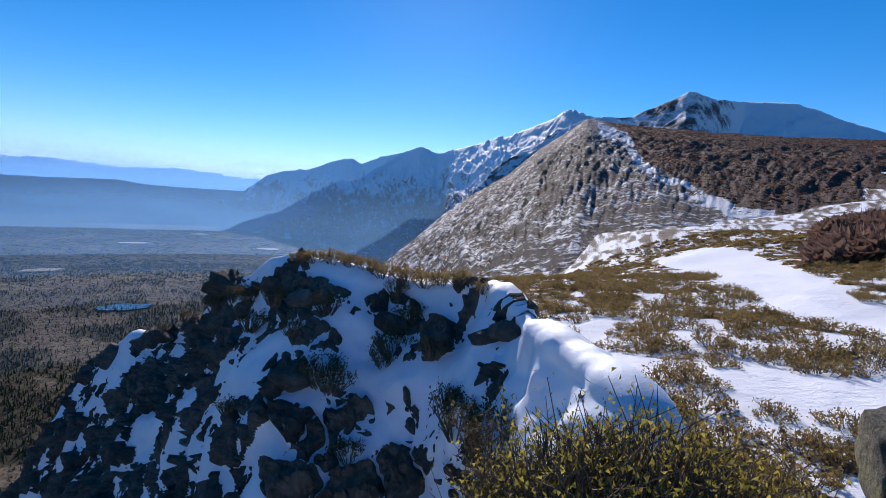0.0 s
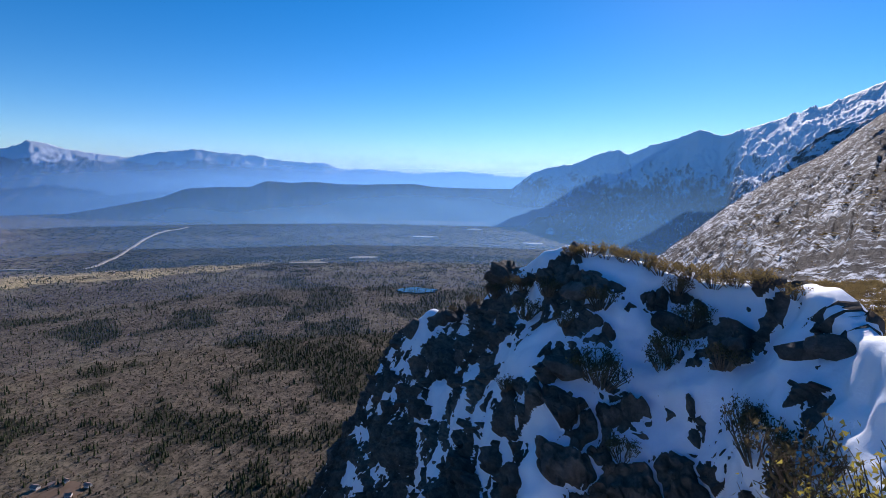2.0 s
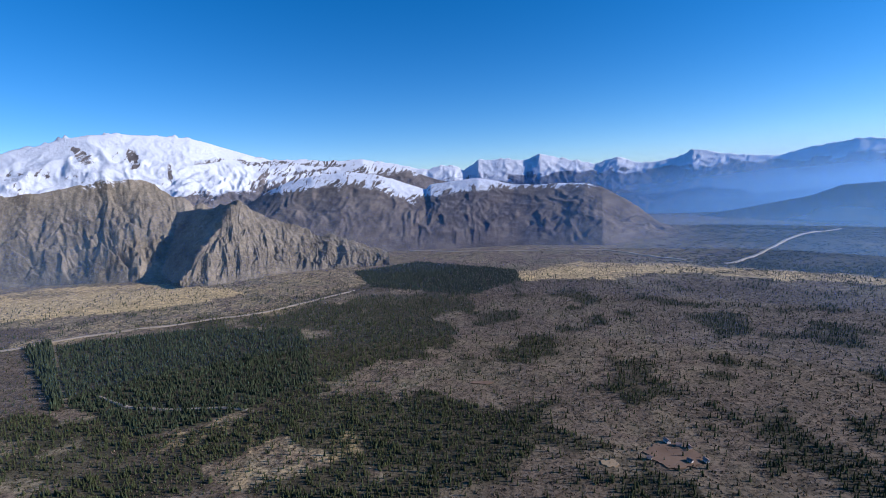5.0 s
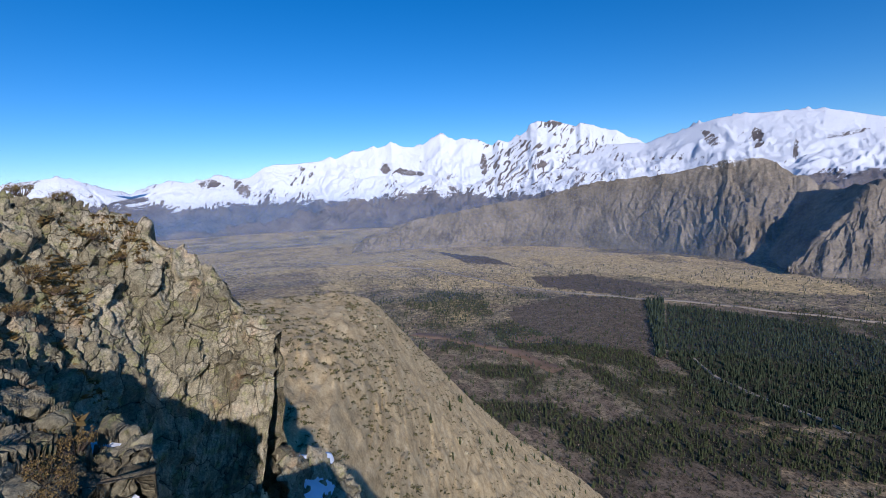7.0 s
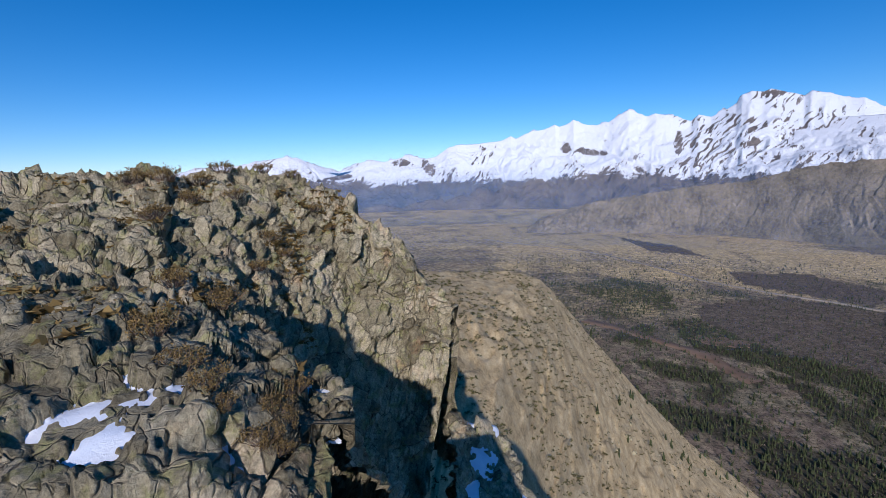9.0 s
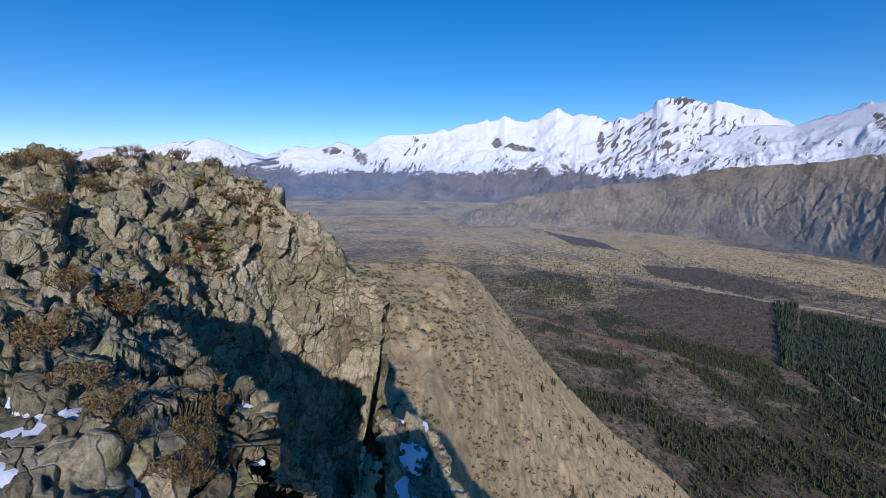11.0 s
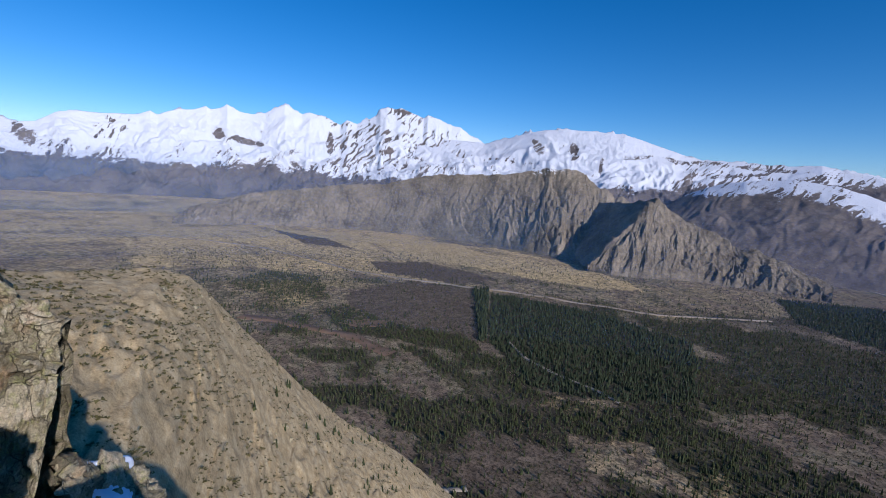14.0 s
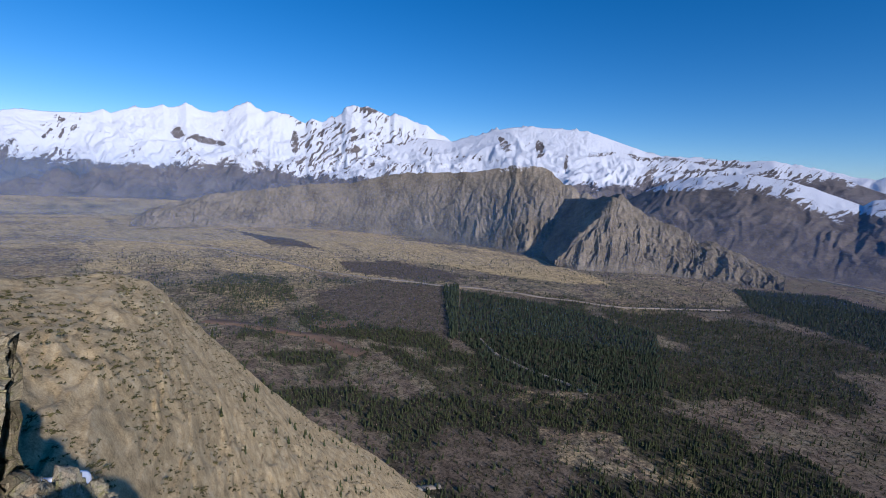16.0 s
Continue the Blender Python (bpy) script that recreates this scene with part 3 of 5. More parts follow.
mountain("rocky_ridge", "steep grey-brown rock ridge with gullies rising from the valley", foot_brown, crest_brown, offset(crest_brown, 260, -5.0), mat_ridge, 760, 100, 58, 70, (0, 330), 160, jag=0.24, comb=2.2, where=snow_above([(180, 9), (146, 3.0), (136, 1.7), (131, 1.6), (127, 2.2), (116, 9)], 0.35, 0.9, 541))
crest_buttress = [(126.2, 1570, -8.95), (125.2, 1600, -7.60), (123.5, 1650, -5.30), (121.8, 1690, -3.36), (120.5, 1730, -1.49), (119.7, 1750, -0.68), (118.4, 1750, -1.59), (116.9, 1745, -2.47), (114.8, 1740, -3.46), (112.8, 1735, -4.19), (111.6, 1730, -5.14), (110.3, 1725, -4.82), (109.0, 1715, -5.54), (107.1, 1700, -6.24), (105.1, 1690, -6.92), (103.6, 1680, -7.64)]
foot_buttress = [(126.1, 1605, -9.0), (124.8, 1581, -9.0), (123.6, 1559, -9.0), (121.8, 1567, -9.0), (120.3, 1576, -9.0), (118.8, 1584, -9.0), (117.3, 1605, -9.0), (115.8, 1627, -9.0), (114.2, 1640, -9.0), (112.2, 1640, -9.0), (110.9, 1640, -9.0), (109.8, 1640, -9.0), (108.5, 1640, -9.0), (106.9, 1640, -9.0), (105.0, 1640, -9.0), (103.6, 1640, -9.0)]
back_buttress = [(126.8, 1640, -8.73), (127.7, 1780, -7.90), (128.2, 1900, -6.41), (127.9, 1980, -4.73), (127.2, 2040, -2.72), (126.7, 2060, -1.38)] + offset(crest_buttress[6:], 220, -5.0)
mountain("rocky_buttress", "jagged tan rock buttress casting a deep shadow", foot_buttress, crest_buttress, back_buttress, mat_ridge, 360, 90, 42, 60, (500, 900), 175, jag=0.35, comb=1.6, by_bearing=False, curve=-0.02)
crest_mesa = crest([(130, -5.0), (124, -3.2), (119, -1.1), (115.2, 0.9), (111.9, 1.75), (108, 1.95), (104.2, 1.6), (100.6, 0.35), (98.85, -0.3), (98.3, 0.2), (96, 0.53), (92.6, 0.78), (88.5, -0.15), (86, -0.3), (80.4, -0.48), (78.6, -1.0), (76.9, -2.0), (74.5, -3.6), (72.7, -5.0), (70.8, -6.0)], [(70.8, 2340), (79, 2400), (92, 2550), (105, 2650), (130, 2850)])
foot_mesa = [(130, 2150, -6.0), (118, 1950, -7.0), (101.5, 1980, -6.6), (95.7, 1990, -7.0), (88.5, 2010, -7.2), (78.5, 1990, -7.4), (70.8, 2300, -6.3)]
mountain("flat_topped_hill", "flat-topped brown hill with a snow-capped rim", foot_mesa, crest_mesa, offset(crest_mesa, 600, -0.9), mat_mesa, 480, 80, 26, 170, (-900, 900), 190, jag=0.05, curve=0.02, whole=0.3, rocky=0.9, furrow=0.3, snow_bias=-0.4, where=snow_above([(130, 0), (115, 0.2), (110, 0.8), (106, 0.4), (101, -1.2), (98, -1.0), (94, -0.5), (91, -0.4), (88.5, -0.45), (87, -0.4), (80, -0.55), (77, 0.0), (70, 0)], 0.8, 0.7, 551, (), ((70, 0.5), (100, 0.5), (110, 0.8), (118, 1.0))))
FAR_WEST = [(112, 2.2), (108, 2.9), (104, 3.05), (100.5, 2.41), (98.3, 2.04), (97.0, 2.28), (95.4, 2.15), (94.2, 1.55), (92.5, 2.76), (90.9, 2.58), (89.4, 2.78), (87.2, 2.47), (85.5, 3.2), (83.3, 2.53), (81.1, 2.13), (79.4, 1.67), (77, 2.29), (75.3, 1.69), (73.5, 1.51), (71.9, 1.72), (70.3, 2.06), (69.6, 2.49), (68.4, 2.33), (66.5, 2.02), (63.9, 1.68), (62.2, 1.5)]
FAR_NORTH = [(59.9, 1.94), (57.9, 2.2), (55.9, 2.52), (53.3, 2.29), (50.7, 2.0), (48.8, 1.67), (45.6, 1.42), (43.1, 1.57), (40.7, 0.84), (38.3, 0.99), (35.4, 0.87), (32.7, 0.63), (30.1, 0.81), (27.6, 0.97), (25.2, 0.75), (21.7, 0.47), (16, 0.6), (12, 0.5)]
crest_far = crest(FAR_WEST + FAR_NORTH, [(12, 4750), (50, 4700), (112, 4700)])
foot_far = [(112, 3900, -3.2), (75, 3800, -3.4), (50, 3900, -3.2), (12, 4000, -3.0)]
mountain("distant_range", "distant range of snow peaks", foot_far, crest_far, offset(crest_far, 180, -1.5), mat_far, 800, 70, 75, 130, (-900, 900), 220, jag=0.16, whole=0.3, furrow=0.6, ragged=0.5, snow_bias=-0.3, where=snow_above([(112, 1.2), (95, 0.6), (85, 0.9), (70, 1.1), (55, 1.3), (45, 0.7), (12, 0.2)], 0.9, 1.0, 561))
crest_hill = crest([(70, -4.4), (64.8, -3.5), (59.5, -2.4), (57.3, -1.48), (54, -1.26), (51, -1.23), (49.4, -0.56), (46.8, -0.71), (44.3, -0.53), (41.2, -0.76), (38.2, -0.73), (32.9, -0.53), (30.5, -0.84), (27.5, -0.93), (22.8, -0.9), (16, -0.8)], [(16, 3500), (26, 3500), (38, 3350), (49, 3300), (70, 3500)])
foot_hill = [(70, 3000, -4.9), (50, 2850, -5.2), (38, 2950, -5.0), (27, 3200, -4.6), (16, 3200, -4.6)]
mountain("forested_hill", "low dark forested hill across the valley", foot_hill, crest_hill, offset(crest_hill, 500, -2.0), mat_hill, 260, 40, 26, 170, (600, 900), 250, jag=0.04)
crest_chain = crest([(26.0, -4.00), (23.1, -2.43), (21.4, -0.98), (19.1, 0.93), (17.4, 1.57), (14.7, 1.93), (12.2, 3.09), (9.7, 3.69), (8.7, 3.19), (6.2, 4.18), (3.9, 4.87), (2.0, 5.67), (-0.1, 5.04), (-1.7, 5.42), (-4.6, 6.45), (-6.2, 6.87), (-8.4, 7.51), (-10.9, 8.70), (-12.8, 9.58), (-14.3, 10.18), (-15.2, 10.27), (-16.8, 10.01), (-20.0, 9.60), (-24.0, 9.00)], [(-24, 1700), (-15, 1900), (-5, 2380), (6, 2900), (14.5, 3300), (26, 3700)])
foot_chain = [(26, 3350, -4.3), (23.9, 3000, -4.0), (17.2, 2500, -5.0), (10.8, 2100, -6.3), (4.8, 1800, -7.7), (-4, 1300, -6.0), (-12, 1250, 1.0), (-24, 1250, 4.0)]
mountain("mountain_chain", "steep shaded mountain chain dusted with snow", foot_chain, crest_chain, offset(crest_chain, 350, -4.0), mat_chain, 560, 110, 60, 105, (-130, 330), 280, jag=0.1, snow_bias=0.48, furrow=0.7)
crest_gullies = [(-22.2, 1040, 9.22), (-18.9, 1080, 9.99), (-16.5, 1120, 9.64), (-13.5, 1150, 8.38), (-12.0, 1170, 7.19), (-9.9, 1190, 5.68), (-7.7, 1200, 4.39), (-5.9, 1210, 2.64), (-4.4, 1220, 0.55), (-2.2, 1230, -1.41), (0.3, 1240, -3.61), (2.2, 1250, -5.22), (4.1, 1260, -7.63), (6.0, 1280, -11)]
mountain("gullied_spur", "dark rocky spur with snow lying in its gullies", [(b, r * 0.8, e - 10) for b, r, e in crest_gullies], crest_gullies, offset(crest_gullies, 200, -6.0), mat_peak, 320, 90, 26, 34, (-160, 160), 295, jag=0.35, grounded=False, snow_bias=0.1, furrow=1.1, ragged=0.7, rocky=0.5, curve=0.0)
crest_peak = [(-15, 1755, 9.0), (-18, 1794, 9.9), (-21.5, 1820, 10.1), (-23.9, 1820, 11.15), (-25.6, 1820, 11.8), (-26.7, 1820, 12.5), (-27.6, 1820, 12.3), (-29.4, 1846, 11.6), (-31.9, 1885, 11.4), (-36.1, 1885, 11.0), (-40, 1846, 9.4), (-42.7, 1820, 8.3), (-50, 1820, 7.0), (-62, 1820, 6.0)]
foot_peak = [(-15, 1000, 6.0), (-27, 950, 8.6), (-34, 900, 9.4), (-42, 900, 7.4), (-62, 900, 4.0)]
crest_peak = [(b, r * (1 + 0.35 * float(smooth(-28, -33, b))), e) for b, r, e in crest_peak]


def peak_cover(x, y, z, snow):
    """Bare rock shows on the knob, the flank beside it is whole snow."""
    bearing = np.degrees(np.arctan2(-x, y))
    knob = smooth(-33, -30, bearing)
    return {"snow": knob * (0.52 + 0.5 * fbm(x / 60, y / 60, z / 60, 4, 511)) + (1 - knob) * (snow + 0.25)}


mountain("snow_peak", "rounded snowy summit with a rocky knob", foot_peak, crest_peak, offset(crest_peak, 200, -4.0), mat_peak, 420, 110, 26, 95, (90, 190), 310, jag=0.4, whole=1.1, where=peak_cover)


def scree_cover(x, y, z, snow):
    """Thin snow in streaks on the scree, brushwood beyond the snowy path that climbs the slope."""
    bearing = np.degrees(np.arctan2(-x, y))
    rise = np.degrees(np.arctan2(z, np.hypot(x, y)))
    path = np.interp(-bearing, [18, 21.1, 23.2, 26.7, 32.1, 38.7, 60], [9.6, 8.1, 5.2, 3.5, 1.2, -0.2, -1.5]) + 0.5 * fbm(bearing / 2.5, rise / 2.5, 0, 3, 501)
    beyond = np.where(bearing < -17, rise - path, -3.0)
    streak = 0.43 + 0.16 * fbm((bearing + 0.8 * rise) / 0.4, (rise - bearing) / 3.0, 0, 5, 502) + 0.14 * fbm(bearing / 8, rise / 8, 0, 2, 503) - 0.06 * smooth(2, -9, bearing) * smooth(-2, 3, rise)
    track = smooth(0.95, 0.3, np.abs(beyond + 0.45 + 0.8 * fbm(bearing / 1.2, rise / 1.2, 0, 3, 506))) * (bearing < -18)
    out = np.where(beyond > 0.25, 0.05 + 0.25 * fbm(x / 30, y / 30, 0, 3, 504), streak + 0.8 * track * smooth(-0.25, 0.2, fbm(x / 22, y / 22, 0, 3, 507)))
    return {"snow": out, "patch": smooth(0.0, 0.5, beyond + 0.3 * fbm(x / 14, y / 14, 0, 3, 505))}


crest_scree = [(15, 330, -20), (9, 370, -12), (4.8, 420, -7.7), (1.6, 470, -4.9), (-0.9, 520, -2.4), (-4.1, 590, 0.2), (-8.5, 690, 3.15), (-12.1, 780, 6.45), (-16.8, 900, 9.7), (-21.1, 960, 9.2), (-30, 980, 8.4), (-42.7, 980, 7.6), (-60, 950, 6.0)]
foot_scree = [(15, 60, -30), (4.8, 62, -16), (-6, 62, -10.5), (-16, 66, -9.2), (-25, 80, -5.2), (-30, 90, -3.4), (-38.7, 100, -0.6), (-60, 110, -0.5)]
back_scree = [(15, 360, -34), (4.8, 480, -18), (-4.1, 680, -8), (-12.1, 900, 1), (-21.1, 1100, 6), (-60, 1150, 3.0)]
mountain("scree_slope", "grey scree slope streaked with thin snow, brown brushwood above", foot_scree, crest_scree, back_scree, mat_scree, 460, 170, 5, 26, (-60, 420), 340, jag=0.6, curve=0.0, comb=2.4, where=scree_cover)
crest_spur = [(197, 120, -9.0), (190, 130, -10.0), (185, 140, -10.6), (180, 150, -11.0), (174, 160, -11.05), (171.4, 165, -11.9), (168, 178, -15.7), (163.8, 195, -20.1), (159.5, 215, -24.1), (154.5, 240, -28.0), (148, 275, -31.0), (139.5, 320, -35.6), (128, 360, -38.5)]
foot_spur = [(215, 30, -30), (205, 30, -38), (197, 32, -43), (190, 36, -46), (182, 42, -47), (176, 50, -48), (170, 60, -48), (164, 75, -48), (157, 95, -47), (150, 125, -46), (142, 165, -45), (132, 220, -44), (120, 300, -42)]
back_spur = [(190, 170, -14), (186, 180, -15), (182, 195, -16), (177, 210, -17), (171, 220, -19), (167, 228, -23), (163, 240, -27), (159, 260, -31), (155, 290, -34), (150, 320, -36), (144, 345, -37), (136, 365, -38), (126, 390, -38)]
mountain("dry_spur", "dry tan hillside spur dotted with low shrubs", foot_spur, crest_spur, back_spur, mat_spur, 420, 150, 4.0, 22, (300, 500), 370, jag=0.35, by_bearing=False, curve=0.03, grounded=False, comb=1.3)


# ---------------------------------------------------------------- near rocks
def rock_sheet(name, label, lines, steps, nu, mat, stone, proud, snow_level, seed, category="rock outcrop", cut=1.0, swell=0.3, steep=0.9, near_snow=0.0, drift=None, calm=0.0):
    """Bedrock broken into stones, with a blanket of snow lying between them. snow_level: how deep the blanket lies."""
    knots = [along(l, nu, False) for l in lines]
    soft = np.hanning(41)[1:-1]
    for k in knots:
        for c in range(3):
            k[:, c] = np.convolve(np.pad(k[:, c], 19, mode="reflect", reflect_type="odd"), soft / soft.sum(), "valid")
    g, w = span(knots, steps)
    n = normals(g)
    for _ in range(12):
        n[1:-1] = (n[:-2] + n[1:-1] + n[2:]) / 3
        n[:, 2:-2] = (n[:, :-4] + n[:, 1:-3] + n[:, 2:-2] + n[:, 3:-1] + n[:, 4:]) / 5
    n /= np.linalg.norm(n, axis=2, keepdims=True)
    x, y, z = g[..., 0], g[..., 1], g[..., 2]
    g = g + n * (swell * fbm(x / 2.1, y / 2.1, z / 2.1, 3, seed + 8))[..., None]
    x, y, z = g[..., 0], g[..., 1], g[..., 2]
    wx, wy, wz = (a + 0.4 * stone * fbm(x / stone, y / stone, z / stone, 3, seed + q) for q, a in enumerate((x, y, z), 1))
    upright = np.clip(1 - n[..., 2], 0, 1)
    d1, d2, k1, t1 = cells(wx / stone, wy / stone, wz / (stone * cut), seed)
    e1, e2, k2, t2 = cells(wx / stone * 2.6, wy / stone * 2.6, wz / (stone * cut) * 2.6, seed + 9)
    crack, crack2 = smooth(0.0, 0.09, d2 - d1), smooth(0.0, 0.1, e2 - e1)
    rock = proud * ((1.1 * (k1 - 0.35) + 0.6 * t1) * crack - 0.4 * (1 - crack) + (0.4 * (k2 - 0.5) + 0.35 * t2) * crack2 - 0.15 * (1 - crack2))
    rock = rock + proud * (0.5 * fbm(x / (1.4 * stone), y / (1.4 * stone), z / (1.4 * stone), 3, seed + 4) + 0.22 * fbm(x / stone * 5, y / stone * 5, z / stone * 5, 3, seed + 6))
    rock = rock * (1 - calm * smooth(8.0, 5.5, np.hypot(x, y)))
    lie = snow_level + 0.5 * proud * fbm(x / (2.6 * stone), y / (2.6 * stone), z / (2.6 * stone), 3, seed + 5) + 0.12 * proud * fbm(x / stone * 1.6, y / stone * 1.6, z / stone * 1.6, 2, seed + 7) - steep * proud * smooth(0.8, 0.35, n[..., 2]) + near_snow * smooth(6.0, 2.6, np.hypot(x, y))
    if drift:
        lie = lie + drift(x, y, z)
    base = new(name)
    bed = link_mesh("bedrock", g + n * rock[..., None], grid_faces(nu, len(w)), mat, {"snow": np.zeros(rock.shape)})
    bed.parent = base
    top = g + n * np.minimum(np.maximum(lie, rock - 0.06), lie + 0.04)[..., None]
    f = grid_faces(nu, len(w))
    keep = ((lie - rock).ravel()[f] > -0.04).any(1)
    used, back = np.unique(f[keep].ravel(), return_inverse=True)
    white = link_mesh("snow_cover", top.reshape(-1, 3)[used], back.reshape(-1, 4), mat_snow)
    white.parent = base
    tagged(white, "bright melting snow lying between the rocks", kind="stuff")
    return tagged(base, label, category), g + n * np.maximum(rock, lie)[..., None], lie - rock


B1 = [-30, -25, -21, -17, -12.5, -9, -4, 1, 6, 11, 15, 18.5, 21.5, 25, 29, 33, 36.5, 39, 42, 48]
E1 = [-35, -22, -19.5, -17.6, -15, -11.4, -10.9, -10.6, -10.2, -9.4, -8.2, -8.6, -10.8, -15, -16.8, -16.6, -20.5, -24, -29, -36]
R1 = [3.1, 3.6, 4.0, 4.7, 5.6, 6.6, 7.2, 7.7, 8.1, 8.4, 8.8, 9.2, 9.8, 11.2, 12.8, 14.2, 15, 15, 15, 15.5]
F1 = [2.6, 2.7, 2.8, 3.1, 3.5, 3.9, 4.3, 4.5, 4.6, 4.6, 4.6, 4.7, 4.9, 5.4, 6.2, 7.2, 8.8, 10.5, 12, 14.5]
D1 = [-44, -44, -45, -45, -45, -44, -44, -43.5, -43, -43, -43, -43, -43, -43, -43.5, -44, -45, -44, -44, -44]
outcrop_lines = [list(zip(B1, F1, D1)), list(zip(B1, R1, E1)), [(b, r + 1.6, e - 4) for b, r, e in zip(B1, R1, E1)], [(b, r + 4, e - 30) for b, r, e in zip(B1, R1, E1)]]


def outcrop_drift(x, y, z):
    """Snow lies deep on the smooth shoulder and the brow, thin on the cliff that falls to the valley."""
    bearing = np.degrees(np.arctan2(-x, y))
    rise = np.degrees(np.arctan2(z, np.hypot(x, y)))
    shoulder = (0.27 + 0.16 * fbm(x / 0.8, y / 0.8, z / 0.8, 3, 77)) * smooth(-4, -10, bearing + 0.25 * (rise + 14)) * smooth(-33, -27, rise)
    return shoulder + 0.05 * smooth(-12.5, -10.5, rise) * smooth(22, 16, bearing) - 0.05 * smooth(20, 27, bearing) - 0.06 * smooth(-22, -26, rise) * smooth(-2, 6, bearing)


outcrop, outcrop_face, outcrop_snow = rock_sheet("rock_outcrop", "dark rock outcrop half covered in bright snow", outcrop_lines, (200, 22, 20), 600, mat_outcrop, 0.62, 0.34, 0.13, 11, steep=0.2, drift=outcrop_drift)

cliff_near = list(zip([240, 231, 223, 218, 214, 211, 209, 207.5, 206, 205, 204, 203, 202, 201, 200], [2.2, 2.2, 2.2, 2.2, 2.3, 2.4, 2.5, 2.6, 2.7, 2.8, 2.9, 3.0, 3.1, 3.2, 3.3], [-39, -39, -39, -39, -38, -38, -37.5, -37, -37, -36.5, -36.5, -36, -36, -36, -36]))
cliff_rim = list(zip([240, 231, 222, 216, 211, 207.5, 204.5, 202.3, 200.6, 199.2, 198, 196.8, 195.6, 196, 197.5], [8, 8, 8, 8, 7.8, 7.2, 6.6, 6, 5.6, 5.2, 4.8, 4.5, 4.2, 3.9, 3.5], [-10, -9, -8.5, -8.5, -10.2, -12.6, -14.7, -16.8, -18.4, -19.9, -21.5, -22.8, -23.7, -25.5, -28.5]))
cliff_low = list(zip([240, 231, 222, 216, 211, 207, 204, 201.5, 199, 197, 195, 193, 191, 189, 187], [9.5, 9.5, 9.3, 9.2, 9.4, 9.6, 9.8, 10, 10.2, 10.5, 10.8, 11.2, 11.6, 11.9, 12], [-9, -9, -9, -9.5, -13, -20, -26, -30, -33, -35, -36.5, -37, -37, -37, -37]))
cliff_mid = list(zip([240, 229, 219.5, 213.5, 209, 204.5, 202, 199, 195.5, 192.5, 190.5, 188.8, 187, 185, 183], [10.5, 10.5, 10.5, 10.8, 11.2, 11.8, 12.2, 12.6, 13, 13.2, 13.2, 13.1, 13, 12.8, 12.6], [-6, -6, -6, -6.5, -7, -8, -9, -11, -12, -13.5, -15, -17, -18.5, -20, -22]))
cliff_top = list(zip([240, 228, 217, 211, 207, 202.5, 199.8, 196.6, 193.2, 190.2, 188.4, 186.8, 185.5, 183.3, 182], [16, 15, 14.5, 14.5, 15, 15, 15, 14.8, 14.5, 14.2, 14, 13.8, 13.5, 13, 12.8], [1.3, 1.3, 1.2, 1.0, 2.0, 1.8, 0.9, -0.8, -2.7, -5, -7.3, -10, -12.5, -13.3, -15.2]))
cliff_back = [(b, r + 6, e - 18) for b, r, e in cliff_top]


def bluff_drift(x, y, z):
    """Scraps of snow stay on the near rubble and in one hollow, none on the wall or in the gully."""
    bearing, reach = np.degrees(np.arctan2(-x, y)) % 360, np.hypot(x, y)
    rise = np.degrees(np.arctan2(z, reach))
    rubble = smooth(5.6, 4.8, reach) * smooth(195, 198, bearing)
    hollow = smooth(1.6, 0.6, np.hypot((bearing - 211) / 1.6, (rise + 9.5) / 1.2))
    return -0.5 * (1 - np.maximum(rubble, hollow)) + 0.16 * hollow


bluff, bluff_face, bluff_snow = rock_sheet("rock_cliff", "lichen-grey rock bluff with cracks, rubble and snow scraps", [cliff_near, cliff_rim, cliff_low, cliff_mid, cliff_top, cliff_back], (84, 46, 50, 110, 18), 500, mat_cliff, 0.72, 0.33, -0.16, 31, category="cliff", cut=1.5, near_snow=0.2, drift=bluff_drift, calm=0.45)

ledge_top = [(183, 13.5, -27.5), (180.5, 15, -28), (177, 16, -28.3), (175.7, 16, -30), (174, 15, -33.8), (171, 14, -36.5), (167, 13, -41)]
ledge_low = [(b, 10.5, -44) for b, r, e in ledge_top]
ledge_back = [(b, r + 3.5, e - 14) for b, r, e in ledge_top]
rock_sheet("rock_ledge", "grey rock ledge below the bluff holding old snow", [ledge_low, ledge_top, ledge_back], (70, 30), 160, mat_cliff, 0.9, 0.3, 0.02, 51, swell=0.2)


# ---------------------------------------------------------------- blue sheets that imitate haze over the valley
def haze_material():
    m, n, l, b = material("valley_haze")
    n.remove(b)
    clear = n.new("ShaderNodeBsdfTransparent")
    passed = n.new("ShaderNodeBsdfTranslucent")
    # The look of haze is put into this blue tint of the sheets.
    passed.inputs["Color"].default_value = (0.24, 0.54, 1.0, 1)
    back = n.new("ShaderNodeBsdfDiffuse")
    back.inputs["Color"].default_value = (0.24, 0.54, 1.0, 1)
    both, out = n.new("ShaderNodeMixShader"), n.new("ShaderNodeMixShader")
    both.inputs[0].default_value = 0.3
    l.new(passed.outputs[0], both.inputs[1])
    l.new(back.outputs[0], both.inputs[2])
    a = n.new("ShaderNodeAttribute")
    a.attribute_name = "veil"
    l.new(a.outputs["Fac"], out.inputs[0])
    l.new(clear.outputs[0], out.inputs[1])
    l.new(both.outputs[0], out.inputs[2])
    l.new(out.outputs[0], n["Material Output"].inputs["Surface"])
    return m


mat_haze = haze_material()


